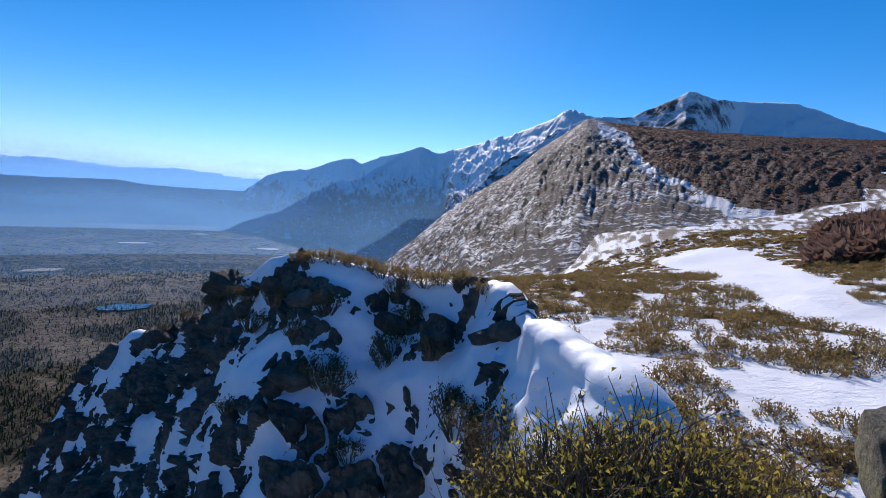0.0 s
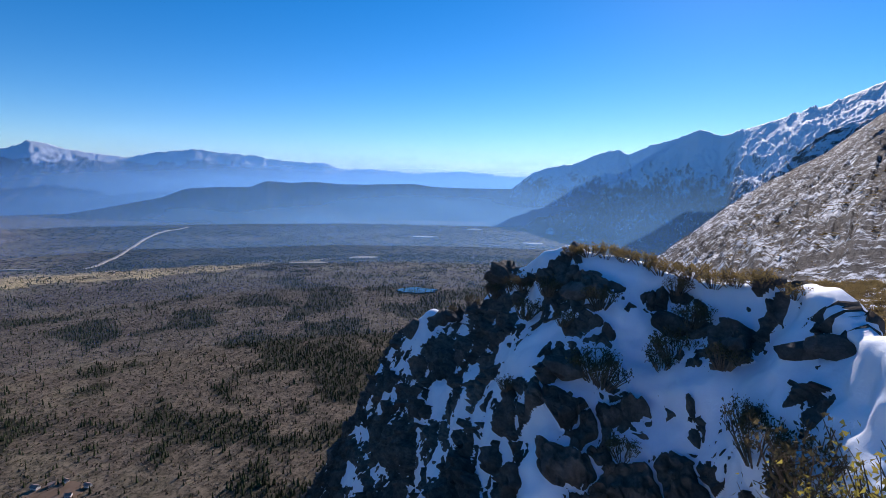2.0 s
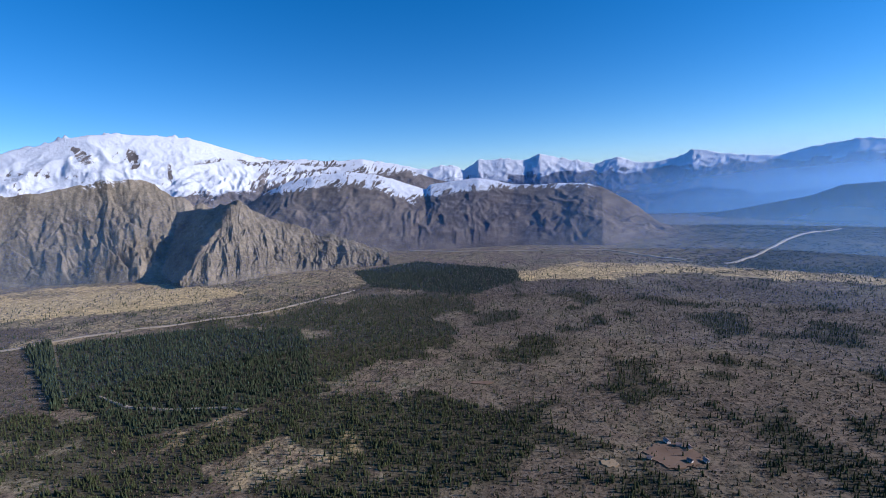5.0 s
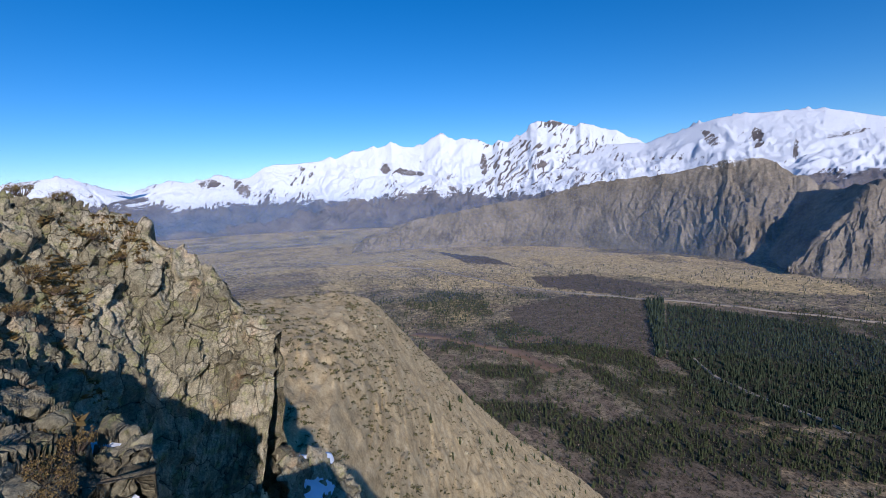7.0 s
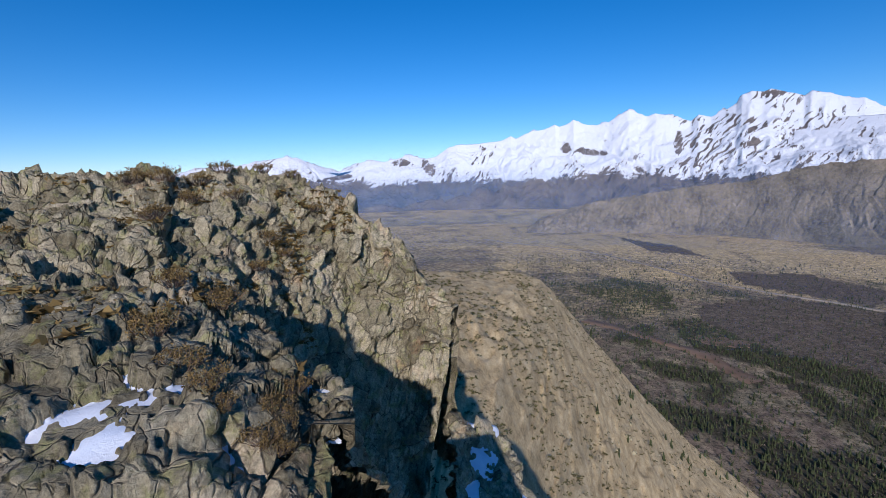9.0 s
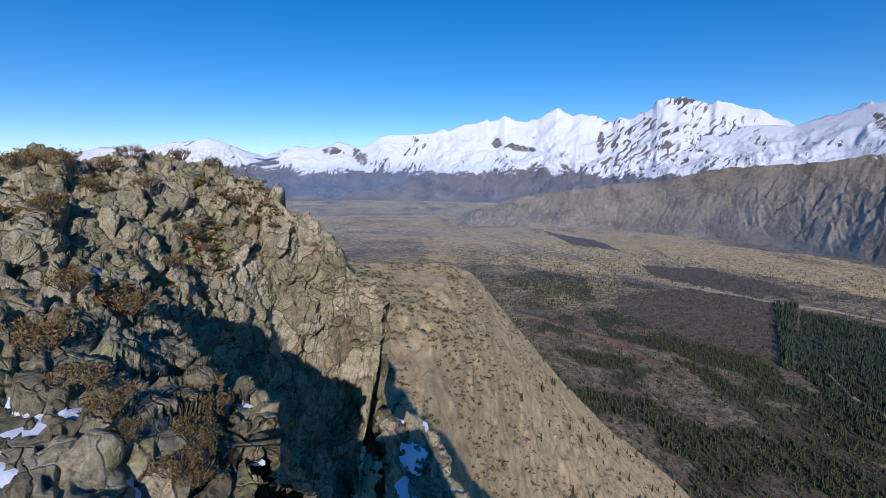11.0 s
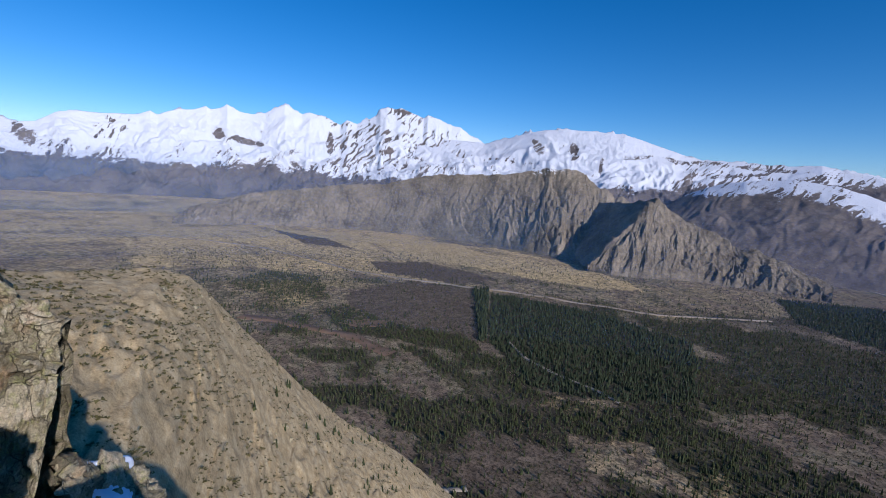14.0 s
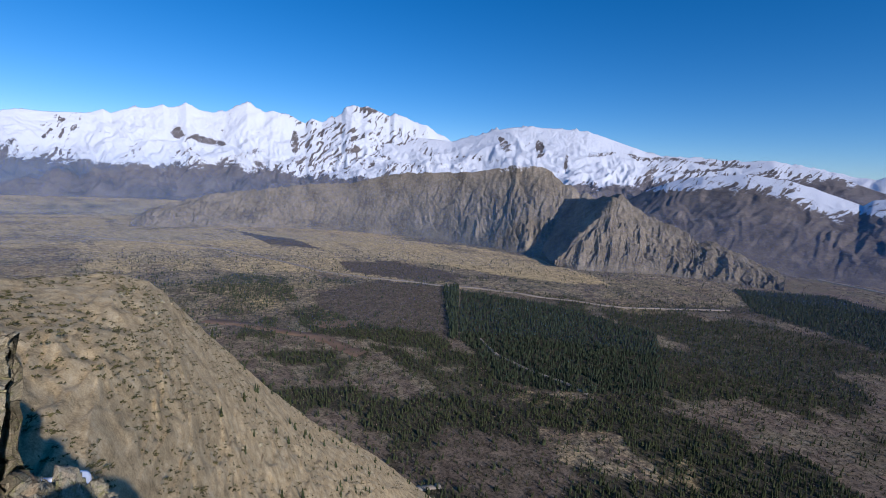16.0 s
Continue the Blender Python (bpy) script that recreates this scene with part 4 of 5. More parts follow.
def haze_sheet(reach, dense):
    """A see-through sheet imitating haze round the valley, denser towards the valley floor."""
    b = np.radians(np.linspace(-20, 215, 160))
    z = np.linspace(-290, 320, 40)
    Z, B = np.meshgrid(z, b, indexing="ij")
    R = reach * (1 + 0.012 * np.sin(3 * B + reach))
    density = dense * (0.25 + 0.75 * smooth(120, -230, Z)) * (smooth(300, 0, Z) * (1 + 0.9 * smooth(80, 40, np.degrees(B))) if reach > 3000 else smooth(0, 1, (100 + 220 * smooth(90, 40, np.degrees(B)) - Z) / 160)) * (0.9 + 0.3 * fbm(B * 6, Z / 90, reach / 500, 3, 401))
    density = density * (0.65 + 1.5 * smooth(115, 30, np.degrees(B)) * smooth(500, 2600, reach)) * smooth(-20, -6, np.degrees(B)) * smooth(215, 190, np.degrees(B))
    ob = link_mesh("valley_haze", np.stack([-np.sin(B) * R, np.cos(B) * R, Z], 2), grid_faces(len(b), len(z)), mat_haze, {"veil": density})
    tagged(ob, "blue see-through sheet imitating thin haze in the valley air", "haze", group="layers of haze", kind="stuff")


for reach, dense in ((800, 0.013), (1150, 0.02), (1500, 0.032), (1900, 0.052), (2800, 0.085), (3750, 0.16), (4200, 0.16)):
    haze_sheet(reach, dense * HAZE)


# ---------------------------------------------------------------- lake, roads and houses in the valley
def flat_material(name, a, c, size, rough=0.85, spec=0.3):
    m, n, l, b = material(name)
    l.new(ramp(n, l, noise_at(n, l, 1 / size, 5, 0.65), [(0.3, a), (0.7, c)]), b.inputs["Base Color"])
    b.inputs["Roughness"].default_value = rough
    b.inputs["Specular IOR Level"].default_value = spec
    return m


mat_water = flat_material("lake_water", (0.02, 0.05, 0.07), (0.03, 0.07, 0.09), 20, 0.06, 0.6)
mat_dust = flat_material("dust_road", (0.36, 0.30, 0.22), (0.48, 0.42, 0.33), 30)
mat_track = flat_material("worn_road", (0.24, 0.2, 0.15), (0.36, 0.31, 0.25), 60)
mat_red = flat_material("red_earth", (0.15, 0.095, 0.06), (0.23, 0.155, 0.105), 25)
mat_earth = flat_material("sandy_earth", (0.26, 0.19, 0.11), (0.38, 0.29, 0.18), 12)
mat_ice = flat_material("frosted_clearing", (0.55, 0.56, 0.55), (0.72, 0.73, 0.74), 40)


def blob(name, label, category, bearing, reach, wide, deep, mat, seed, lift=1.2, kind="structure"):
    """A flat irregular patch on the valley floor, with a rim."""
    cx, cy, _ = pt(bearing, reach, z=0)
    a = np.linspace(0, 2 * np.pi, 56, endpoint=False)
    rim = 1 + 0.45 * fbm(np.cos(a) * 1.4 + seed, np.sin(a) * 1.4, 0, 4, seed)
    t = radians(bearing)
    u, v = np.cos(a) * rim * wide, np.sin(a) * rim * deep
    verts = [(cx, cy, 0)]
    for s in (0.6, 1.0):
        verts += [(cx + math.cos(t) * p * s - math.sin(t) * q * s, cy + math.sin(t) * p * s + math.cos(t) * q * s, 0) for p, q in zip(u, v)]
    verts = np.array(verts)
    verts[:, 2] = ground_z(verts[:, 0], verts[:, 1]) + lift
    if mat is mat_water:
        verts[:, 2] = verts[:, 2].max() + 0.3
    verts = np.vstack([verts, verts[57:] - (0, 0, 6)])
    n = 56
    bm = bmesh.new()
    vs = [bm.verts.new(p) for p in verts]
    for i in range(n):
        j = (i + 1) % n
        bm.faces.new((vs[0], vs[1 + i], vs[1 + j]))
        bm.faces.new((vs[1 + i], vs[57 + i], vs[57 + j], vs[1 + j]))
        bm.faces.new((vs[57 + i], vs[113 + i], vs[113 + j], vs[57 + j]))
    bmesh.ops.recalc_face_normals(bm, faces=bm.faces)
    me = bpy.data.meshes.new(name)
    bm.to_mesh(me)
    bm.free()
    me.materials.append(mat)
    return tagged(new(name, me), label, category, kind=kind)


def road(name, label, stops, wide, mat, seed, lift=1.0):
    """A track along bearings and distances, draped over the valley floor."""
    p = np.array([pt(b, r, z=0)[:2] for b, r in stops])
    s = np.concatenate([[0], np.cumsum(np.linalg.norm(np.diff(p, axis=0), axis=1))])
    q = np.linspace(0, s[-1], int(s[-1] / 12) + 2)
    x, y = np.interp(q, s, p[:, 0]), np.interp(q, s, p[:, 1])
    x, y = x + 5 * fbm(q / 90, seed, 0, 3, seed), y + 5 * fbm(q / 90, seed + 7, 0, 3, seed)
    dx, dy = np.gradient(x), np.gradient(y)
    d = np.hypot(dx, dy)
    w = wide * (0.5 + 0.3 * fbm(q / 40, seed, 3, 3, seed))
    rows = []
    for side, drop in ((-1.15, -3), (-1, 0), (0, 0.15), (1, 0), (1.15, -3)):
        px, py = x - dy / d * w * side, y + dx / d * w * side
        rows.append(np.stack([px, py, ground_z(px, py) + lift + drop], 1))
    ob = link_mesh(name, np.array(rows), grid_faces(len(q), 5), mat)
    return tagged(ob, label, "road", kind="structure")


blob("lake", "small blue lake among dark woods", "lake", 32.3, 1115, 46, 26, mat_water, 3, 1.5)
road("road", "pale gravel road climbing a low rise", [(66.5, 1600), (65.7, 1620), (61.6, 2020), (58.3, 2450), (57.3, 2700)], 11, mat_dust, 71, 2)
road("road", "long pale valley road", [(177.9, 2087), (174.3, 1931), (170.0, 1813), (164.1, 1660), (158.2, 1438), (154.4, 1312), (145.1, 1202), (136.1, 1161), (127.3, 1126), (117.8, 1117), (107.9, 1250)], 7, mat_track, 72, 2)
road("road", "track along the foot of a flat-topped hill", [(104, 2060), (96, 1900), (87, 1850), (78.5, 1860), (70, 1640)], 9, mat_dust, 73, 2)
road("dirt_track", "bare red-brown dirt strip", [(166.2, 887), (161.2, 837), (154.3, 764), (148.8, 686)], 22, mat_red, 74, 1.0)
road("forest_track", "narrow light track through the plantation", [(134.3, 777), (132.1, 709), (128.6, 668), (123.7, 632), (121.0, 608)], 4, mat_track, 75, 1.2)
road("stream_bed", "pale gravel stream bed below the spur", [(164, 345), (156, 356), (149, 366), (143, 372), (138, 380)], 7, mat_track, 76, 0.8)
for k, (b, r, w, d) in enumerate(((47.2, 2950, 75, 30), (25.5, 2560, 40, 20), (31.5, 2200, 55, 20), (18.5, 2050, 42, 22), (38.6, 1590, 45, 22), (45, 1500, 60, 14))):
    blob("clearing", "pale open clearing in the valley woods", "clearing", b, r, w, d, mat_ice if k < 4 else mat_dust, 80 + k, 3.0)
for k, (b, r, w, d, m) in enumerate(((77.8, 438, 8, 6, mat_earth), (71, 470, 24, 22, mat_red), (93, 610, 14, 5, mat_red), (152, 830, 40, 24, mat_red))):
    blob("clearing", "bare earth patch among scattered trees", "clearing", b, r, w, d, m, 90 + k, 0.9)

mat_wall = flat_material("whitewashed_boards", (0.55, 0.53, 0.5), (0.72, 0.7, 0.66), 3)
mat_roof = flat_material("rusted_iron_roof", (0.22, 0.13, 0.1), (0.36, 0.3, 0.27), 2)


def part(name, bm, mat, parent, label=""):
    me = bpy.data.meshes.new(name)
    bm.to_mesh(me)
    bm.free()
    me.materials.append(mat)
    ob = new(name, me)
    ob.parent = parent
    if label:
        ob["label"] = label
    return ob


def house(bearing, reach, wide, deep, high, turn):
    x, y, _ = pt(bearing, reach, z=0)
    base = new("farm_house")
    base.matrix_basis = pose(x, y, float(ground_z(np.array(x), np.array(y))) + 0.6, 0, 0, turn)
    bm = bmesh.new()
    bmesh.ops.create_cube(bm, size=1, matrix=Matrix.Translation((0, 0, high / 2)) @ Matrix.Diagonal((wide, deep, high, 1)))
    part("walls", bm, mat_wall, base)
    bm = bmesh.new()
    e, t = 0.5, 0.2
    prof = [(-deep / 2 - e, high - 0.2), (0, high + deep * 0.35), (deep / 2 + e, high - 0.2), (deep / 2 + e, high - 0.2 - t), (0, high + deep * 0.35 - t), (-deep / 2 - e, high - 0.2 - t)]
    a = [bm.verts.new((-wide / 2 - e, p, q)) for p, q in prof]
    c = [bm.verts.new((wide / 2 + e, p, q)) for p, q in prof]
    for i in range(6):
        j = (i + 1) % 6
        bm.faces.new((a[i], c[i], c[j], a[j]))
    bm.faces.new((a[0], a[1], a[4], a[5]))
    bm.faces.new((a[1], a[2], a[3], a[4]))
    bm.faces.new((c[1], c[0], c[5], c[4]))
    bm.faces.new((c[2], c[1], c[4], c[3]))
    part("roof", bm, mat_roof, base)
    tagged(base, "small white farm house with a rusty gabled roof", "house", group="houses of the farmstead")


for h in ((71.6, 492, 6, 4, 2.6, 20), (70.4, 488, 4.5, 3.5, 2.4, 75), (69.3, 486, 4, 3.4, 2.3, 10), (69.2, 462, 4.5, 3.5, 2.3, 40), (67.6, 468, 5, 3.5, 2.3, 15), (73.4, 455, 4, 3, 2.2, 60)):
    house(*h)


# ---------------------------------------------------------------- woods
def leaf_material(name, dark, light, rough=0.8, island=True, sheer=0.0):
    m, n, l, b = material(name)
    rnd = n.new("ShaderNodeNewGeometry").outputs["Random Per Island"] if island else n.new("ShaderNodeObjectInfo").outputs["Random"]
    mottle = noise_at(n, l, 0.9 if island else 9.0, 4, 0.7)
    fac = calc(n, l, "ADD", calc(n, l, "MULTIPLY", rnd, 0.6), calc(n, l, "MULTIPLY", mottle, 0.4))
    tint = ramp(n, l, fac, [(0.15, dark), (0.8, light)])
    l.new(tint, b.inputs["Base Color"])
    b.inputs["Roughness"].default_value = rough
    b.inputs["Specular IOR Level"].default_value = 0.2
    if sheer:
        t, mix = n.new("ShaderNodeBsdfTranslucent"), n.new("ShaderNodeMixShader")
        l.new(tint, t.inputs["Color"])
        mix.inputs[0].default_value = sheer
        l.new(b.outputs[0], mix.inputs[1])
        l.new(t.outputs[0], mix.inputs[2])
        l.new(mix.outputs[0], n["Material Output"].inputs["Surface"])
    return m


mat_conifer = leaf_material("conifer_needles", (0.02, 0.028, 0.012), (0.06, 0.075, 0.03))
mat_dark_conifer = leaf_material("plantation_needles", (0.018, 0.028, 0.015), (0.048, 0.066, 0.034))
mat_brush = leaf_material("bare_brush", (0.032, 0.026, 0.022), (0.21, 0.16, 0.125))
mat_olive = leaf_material("olive_brush", (0.025, 0.027, 0.013), (0.11, 0.105, 0.05))
mat_bark = flat_material("bark", (0.08, 0.06, 0.045), (0.15, 0.12, 0.09), 0.4)
rng = np.random.default_rng(7)


def conifer_shape(tiers, sides, seed):
    """Ragged tiers of a conifer one metre high: its crown's vertices and triangles."""
    g = np.random.default_rng(seed)
    v, f = [], []
    for t in range(tiers):
        z0 = 0.08 + 0.78 * t / tiers
        z1 = min(1.0, z0 + 1.35 / tiers)
        rad = 0.2 * (1 - 0.8 * t / tiers)
        c = len(v)
        v.append((g.normal(0, 0.008), g.normal(0, 0.008), z1))
        for s in range(sides):
            a = 2 * math.pi * (s + g.uniform(-0.25, 0.25)) / sides
            q = rad * g.uniform(0.65, 1.2)
            v.append((q * math.cos(a), q * math.sin(a), z0 + g.uniform(-0.04, 0.04)))
        for s in range(sides):
            f.append((c, c + 1 + s, c + 1 + (s + 1) % sides))
    return np.array(v), np.array(f)


def brush_shape(blades, seed, flat=0.75):
    """A ragged dome of twiggy shards, one metre across."""
    g = np.random.default_rng(seed)
    v, f = [], []
    for k in range(blades):
        a, e = g.uniform(0, 2 * math.pi), math.asin(g.uniform(0.05, 1))
        d = np.array([math.cos(a) * math.cos(e), math.sin(a) * math.cos(e), math.sin(e) * flat]) * 0.5 * g.uniform(0.7, 1.1)
        w = g.normal(0, 1, 3)
        w = w / np.linalg.norm(w) * g.uniform(0.12, 0.26)
        root = d * g.uniform(0.0, 0.35)
        c = len(v)
        v += [tuple(root + w * 0.5), tuple(d - w), tuple(d + w)]
        f.append((c, c + 1, c + 2))
    return np.array(v), np.array(f)


def scatter(name, label, shapes, x, y, z, size, mat, category, tall=None):
    """Many small plants as one mesh."""
    V, F, base = [], [], 0
    pick = rng.integers(0, len(shapes), len(x))
    turn = rng.uniform(0, 2 * math.pi, len(x))
    tall = size if tall is None else tall
    for k, (v, f) in enumerate(shapes):
        i = np.where(pick == k)[0]
        c, s = np.cos(turn[i])[:, None], np.sin(turn[i])[:, None]
        X = (v[None, :, 0] * c - v[None, :, 1] * s) * size[i][:, None] + x[i][:, None]
        Y = (v[None, :, 0] * s + v[None, :, 1] * c) * size[i][:, None] + y[i][:, None]
        Z = v[None, :, 2] * tall[i][:, None] + z[i][:, None]
        V.append(np.stack([X, Y, Z], 2).reshape(-1, 3))
        F.append((f[None] + (np.arange(len(i)) * len(v))[:, None, None] + base).reshape(-1, 3))
        base += len(i) * len(v)
    ob = link_mesh(name, np.vstack(V), np.vstack(F), mat, soft=False)
    return tagged(ob, label, category, kind="stuff")


def sown(count, b0, b1, r0, r1, even=1.0):
    """Random places between two bearings and two distances."""
    b = np.radians(rng.uniform(b0, b1, count))
    r = (rng.uniform(r0 ** even, r1 ** even, count)) ** (1 / even)
    return -np.sin(b) * r, np.cos(b) * r


conifers = [conifer_shape(3, 5, s) for s in range(5)]
slim_conifers = [conifer_shape(2, 4, 20 + s) for s in range(5)]
brushes = [brush_shape(9, 60 + s) for s in range(5)]
bushes = [brush_shape(5, 65 + s) for s in range(5)]

x, y = sown(200000, 8, 178, 355, 1650, 1.5)
gold, bare, wood = land_use(x, y)
plot = inside(x, y, PLANTATION) | inside(x, y, STRIP_WOOD) | inside(x, y, WINDBREAK)
keep = (rng.uniform(0, 1, len(x)) < np.where(plot, 0, 0.8 * wood ** 1.3 + 0.07 + 0.07 * smooth(96, 106, np.degrees(np.arctan2(-x, y))) * smooth(1000, 800, np.hypot(x, y)))) & (ground_z(x, y) < -200)
x, y = x[keep][:54000], y[keep][:54000]
close = np.where(np.hypot(x, y) < 450)[0][:150]
near_x, near_y = x[close], y[close]
x, y = np.delete(x, close), np.delete(y, close)
size = rng.uniform(2.6, 7.0, len(x)) * (0.75 + 0.5 * rng.random(len(x)))
far = np.hypot(x, y) > 760
for far_off, shapes in ((far, slim_conifers), (~far, conifers)):
    px, py = x[far_off], y[far_off]
    scatter("conifer_wood", "scattered dark green conifers on the valley floor", shapes, px, py, ground_z(px, py) - 0.3, size[far_off], mat_conifer, "trees")

x, y = sown(64000, 78, 140, 480, 1800, 1.7)
x, y = np.round(x / 3.6) * 3.6 + rng.normal(0, 1.0, len(x)), np.round(y / 3.6) * 3.6 + rng.normal(0, 1.0, len(x))
tall = inside(x, y, WINDBREAK)
keep = inside(x, y, PLANTATION) | inside(x, y, STRIP_WOOD) | tall
x, y, tall = x[keep], y[keep], tall[keep]
size = rng.uniform(5.5, 9, len(x)) * np.where(tall, 1.5, 1.0)
scatter("pine_plantation", "dense dark plantation of even pines", slim_conifers, x, y, ground_z(x, y) - 0.3, size, mat_dark_conifer, "trees")

x, y = sown(34000, 8, 80, 1350, 2900, 1.5)
gold, bare, wood = land_use(x, y)
keep = rng.uniform(0, 1, len(x)) < 0.8 * wood
x, y = x[keep], y[keep]
scatter("far_forest", "distant dark forest covering the valley", [brush_shape(9, 170 + s, 0.6) for s in range(4)], x, y, ground_z(x, y) - 0.5, rng.uniform(10, 22, len(x)), mat_dark_conifer, "forest", rng.uniform(4, 8, len(x)))

x, y = sown(160000, 8, 182, 350, 1900, 1.45)
gold, bare, wood = land_use(x, y)
keep = (rng.uniform(0, 1, len(x)) < (0.3 + 0.7 * bare + 0.1 * wood) * (1 - 0.85 * gold)) & (ground_z(x, y) < -200) & ~inside(x, y, PLANTATION)
x, y = x[keep][:70000], y[keep][:70000]
size = rng.uniform(1.5, 4.2, len(x)) * (0.75 + np.hypot(x, y) / 1500)
scatter("bare_brushwood", "grey-brown leafless brushwood on the valley floor", bushes, x, y, ground_z(x, y) - 0.2, size, mat_brush, "brush")
x, y = sown(26000, 8, 150, 350, 1300, 1.45)
x, y = x[ground_z(x, y) < -200], y[ground_z(x, y) < -200]
scatter("olive_brushwood", "low olive-green bushes on dry grass", bushes, x, y, ground_z(x, y) - 0.2, rng.uniform(2.0, 5.5, len(x)), mat_olive, "brush")


def conifer(seed):
    """A single conifer ten metres high: trunk and ragged crown."""
    base = new("conifer")
    v, f = conifer_shape(6, 8, seed)
    link_mesh("crown", v * 10, f, mat_conifer, soft=False).parent = base
    bm = bmesh.new()
    bmesh.ops.create_cone(bm, cap_ends=True, segments=7, radius1=0.2, radius2=0.05, depth=7, matrix=Matrix.Translation((0, 0, 3.2)))
    part("trunk", bm, mat_bark, base)
    return tagged(base, "slender dark green conifer on the valley floor", "tree", group="conifers below the escarpment")


kinds = [conifer(500 + k) for k in range(4)]
for k, (px, py) in enumerate(zip(near_x, near_y)):
    m = pose(px, py, float(ground_z(np.array([px]), np.array([py]))[0]) - 0.2, 0, 0, rng.uniform(0, 360))
    tree = copy_thing(kinds[k % 4], m) if k >= 4 else kinds[k]
    tree.matrix_basis = m
    tree.scale = Vector((1, 1, 1)) * rng.uniform(0.4, 0.85)


# ---------------------------------------------------------------- shrubs and stones near the path
mat_twig = flat_material("grey_twigs", (0.075, 0.05, 0.035), (0.19, 0.14, 0.1), 0.05)
mat_tips = leaf_material("yellow_green_tips", (0.16, 0.13, 0.03), (0.5, 0.4, 0.08), sheer=0.5)
mat_heath = leaf_material("olive_heath", (0.1, 0.07, 0.03), (0.38, 0.265, 0.1), sheer=0.45)
mat_dusk = leaf_material("dark_heath", (0.05, 0.042, 0.025), (0.16, 0.125, 0.06), sheer=0.3)
mat_lichen = terrain("lichen_stone", [(0.09, 0.085, 0.075), (0.2, 0.185, 0.15), (0.36, 0.36, 0.17)], 0.3, relief=1.0, fine=0.5)


def tube(V, F, a, b, ra, rb):
    """A three-sided tapered twig from a to b."""
    a, b = np.array(a), np.array(b)
    d = (b - a) / (np.linalg.norm(b - a) + 1e-9)
    u = np.cross(d, (0.3, 0.9, 0.2))
    u /= np.linalg.norm(u)
    v = np.cross(d, u)
    c = len(V)
    for p, r in ((a, ra), (b, rb)):
        for k in range(3):
            t = 2 * math.pi * k / 3
            V.append(tuple(p + r * (math.cos(t) * u + math.sin(t) * v)))
    for k in range(3):
        j = (k + 1) % 3
        F.append((c + k, c + j, c + 3 + j))
        F.append((c + k, c + 3 + j, c + 3 + k))


def shrub(name, label, seed, stems, high, wide, leaves, leaf_size, leaf_mat, upright=0.8, bare=0.5):
    """A heath shrub: stems that fork, and small leaves clustered towards the tips. A metre is a metre."""
    g = np.random.default_rng(seed)
    tv, tf, lv, lf = [], [], [], []
    tips = []
    for s in range(stems):
        a = g.uniform(0, 2 * math.pi)
        out = wide * 0.5 * math.sqrt(g.uniform(0.02, 1))
        h = high * g.uniform(0.6, 1.0) * (1 - 0.45 * (out / (wide * 0.5)) ** 2)
        root = np.array([math.cos(a), math.sin(a), 0]) * out * 0.35
        mid = root + np.array([math.cos(a) * out * 0.35, math.sin(a) * out * 0.35, h * 0.5 * upright + 0.02])
        end = np.array([math.cos(a) * out, math.sin(a) * out, h]) + g.normal(0, 0.03 * wide, 3)
        tube(tv, tf, root - (0, 0, 0.06), mid, 0.009, 0.006)
        tube(tv, tf, mid, end, 0.006, 0.003)
        tips.append((mid, end))
        for k in range(2):
            twig = mid + (end - mid) * g.uniform(0.2, 0.8)
            to = twig + np.array([g.normal(0, 0.1), g.normal(0, 0.1), abs(g.normal(0.12, 0.06))]) * (high / 0.6)
            tube(tv, tf, twig, to, 0.004, 0.002)
            tips.append((twig, to))
    for k in range(leaves):
        m, e = tips[g.integers(0, len(tips))]
        p = m + (e - m) * (bare + (1.08 - bare) * g.uniform(0, 1)) + g.normal(0, 0.022 * (wide / 0.6), 3)
        d, w = g.normal(0, 1, 3), g.normal(0, 1, 3)
        d[2] = abs(d[2]) + 0.4
        d, w = d / np.linalg.norm(d) * leaf_size, w / np.linalg.norm(w) * leaf_size * 0.45
        c = len(lv)
        lv += [tuple(p - w), tuple(p + d), tuple(p + w)]
        lf.append((c, c + 1, c + 2))
    base = new(name)
    t = link_mesh("stem", tv, tf, mat_twig, soft=False)
    l = link_mesh("foliage", lv, lf, leaf_mat, soft=False)
    t.parent = l.parent = base
    base.location = (0, -40, -120)
    return tagged(base, label, "shrub", group="mountain shrubs")


twiggy = [shrub("heath_shrub", "upright twiggy shrub with yellow-green tips", 201 + s, 75, 0.75, 0.85, 560, 0.026, mat_tips, bare=0.78) for s in range(3)]
cushion = [shrub("cushion_shrub", "low olive-brown cushion shrub among snow patches", 211 + s, 30, 0.26, 0.75, 620, 0.036, mat_heath, 0.45, 0.3) for s in range(3)]
dusky = [shrub("dark_shrub", "small dark shrub growing between rocks", 221 + s, 30, 0.34, 0.55, 620, 0.028, mat_dusk, 0.55, 0.3) for s in range(3)]
used = set()


def plant(kinds, x, y, z, scale):
    """Puts the first of each kind, and copies of it, in their places."""
    k = kinds[rng.integers(0, len(kinds))]
    m = Matrix.LocRotScale((x, y, z), Euler((rng.normal(0, 0.08), rng.normal(0, 0.08), rng.uniform(0, 6.28))), None)
    if k.name not in used:
        used.add(k.name)
        k.matrix_basis = m @ Matrix.Diagonal((scale, scale, scale, 1))
        return k
    c = copy_thing(k, m)
    c.scale = (scale, scale, scale)
    return c


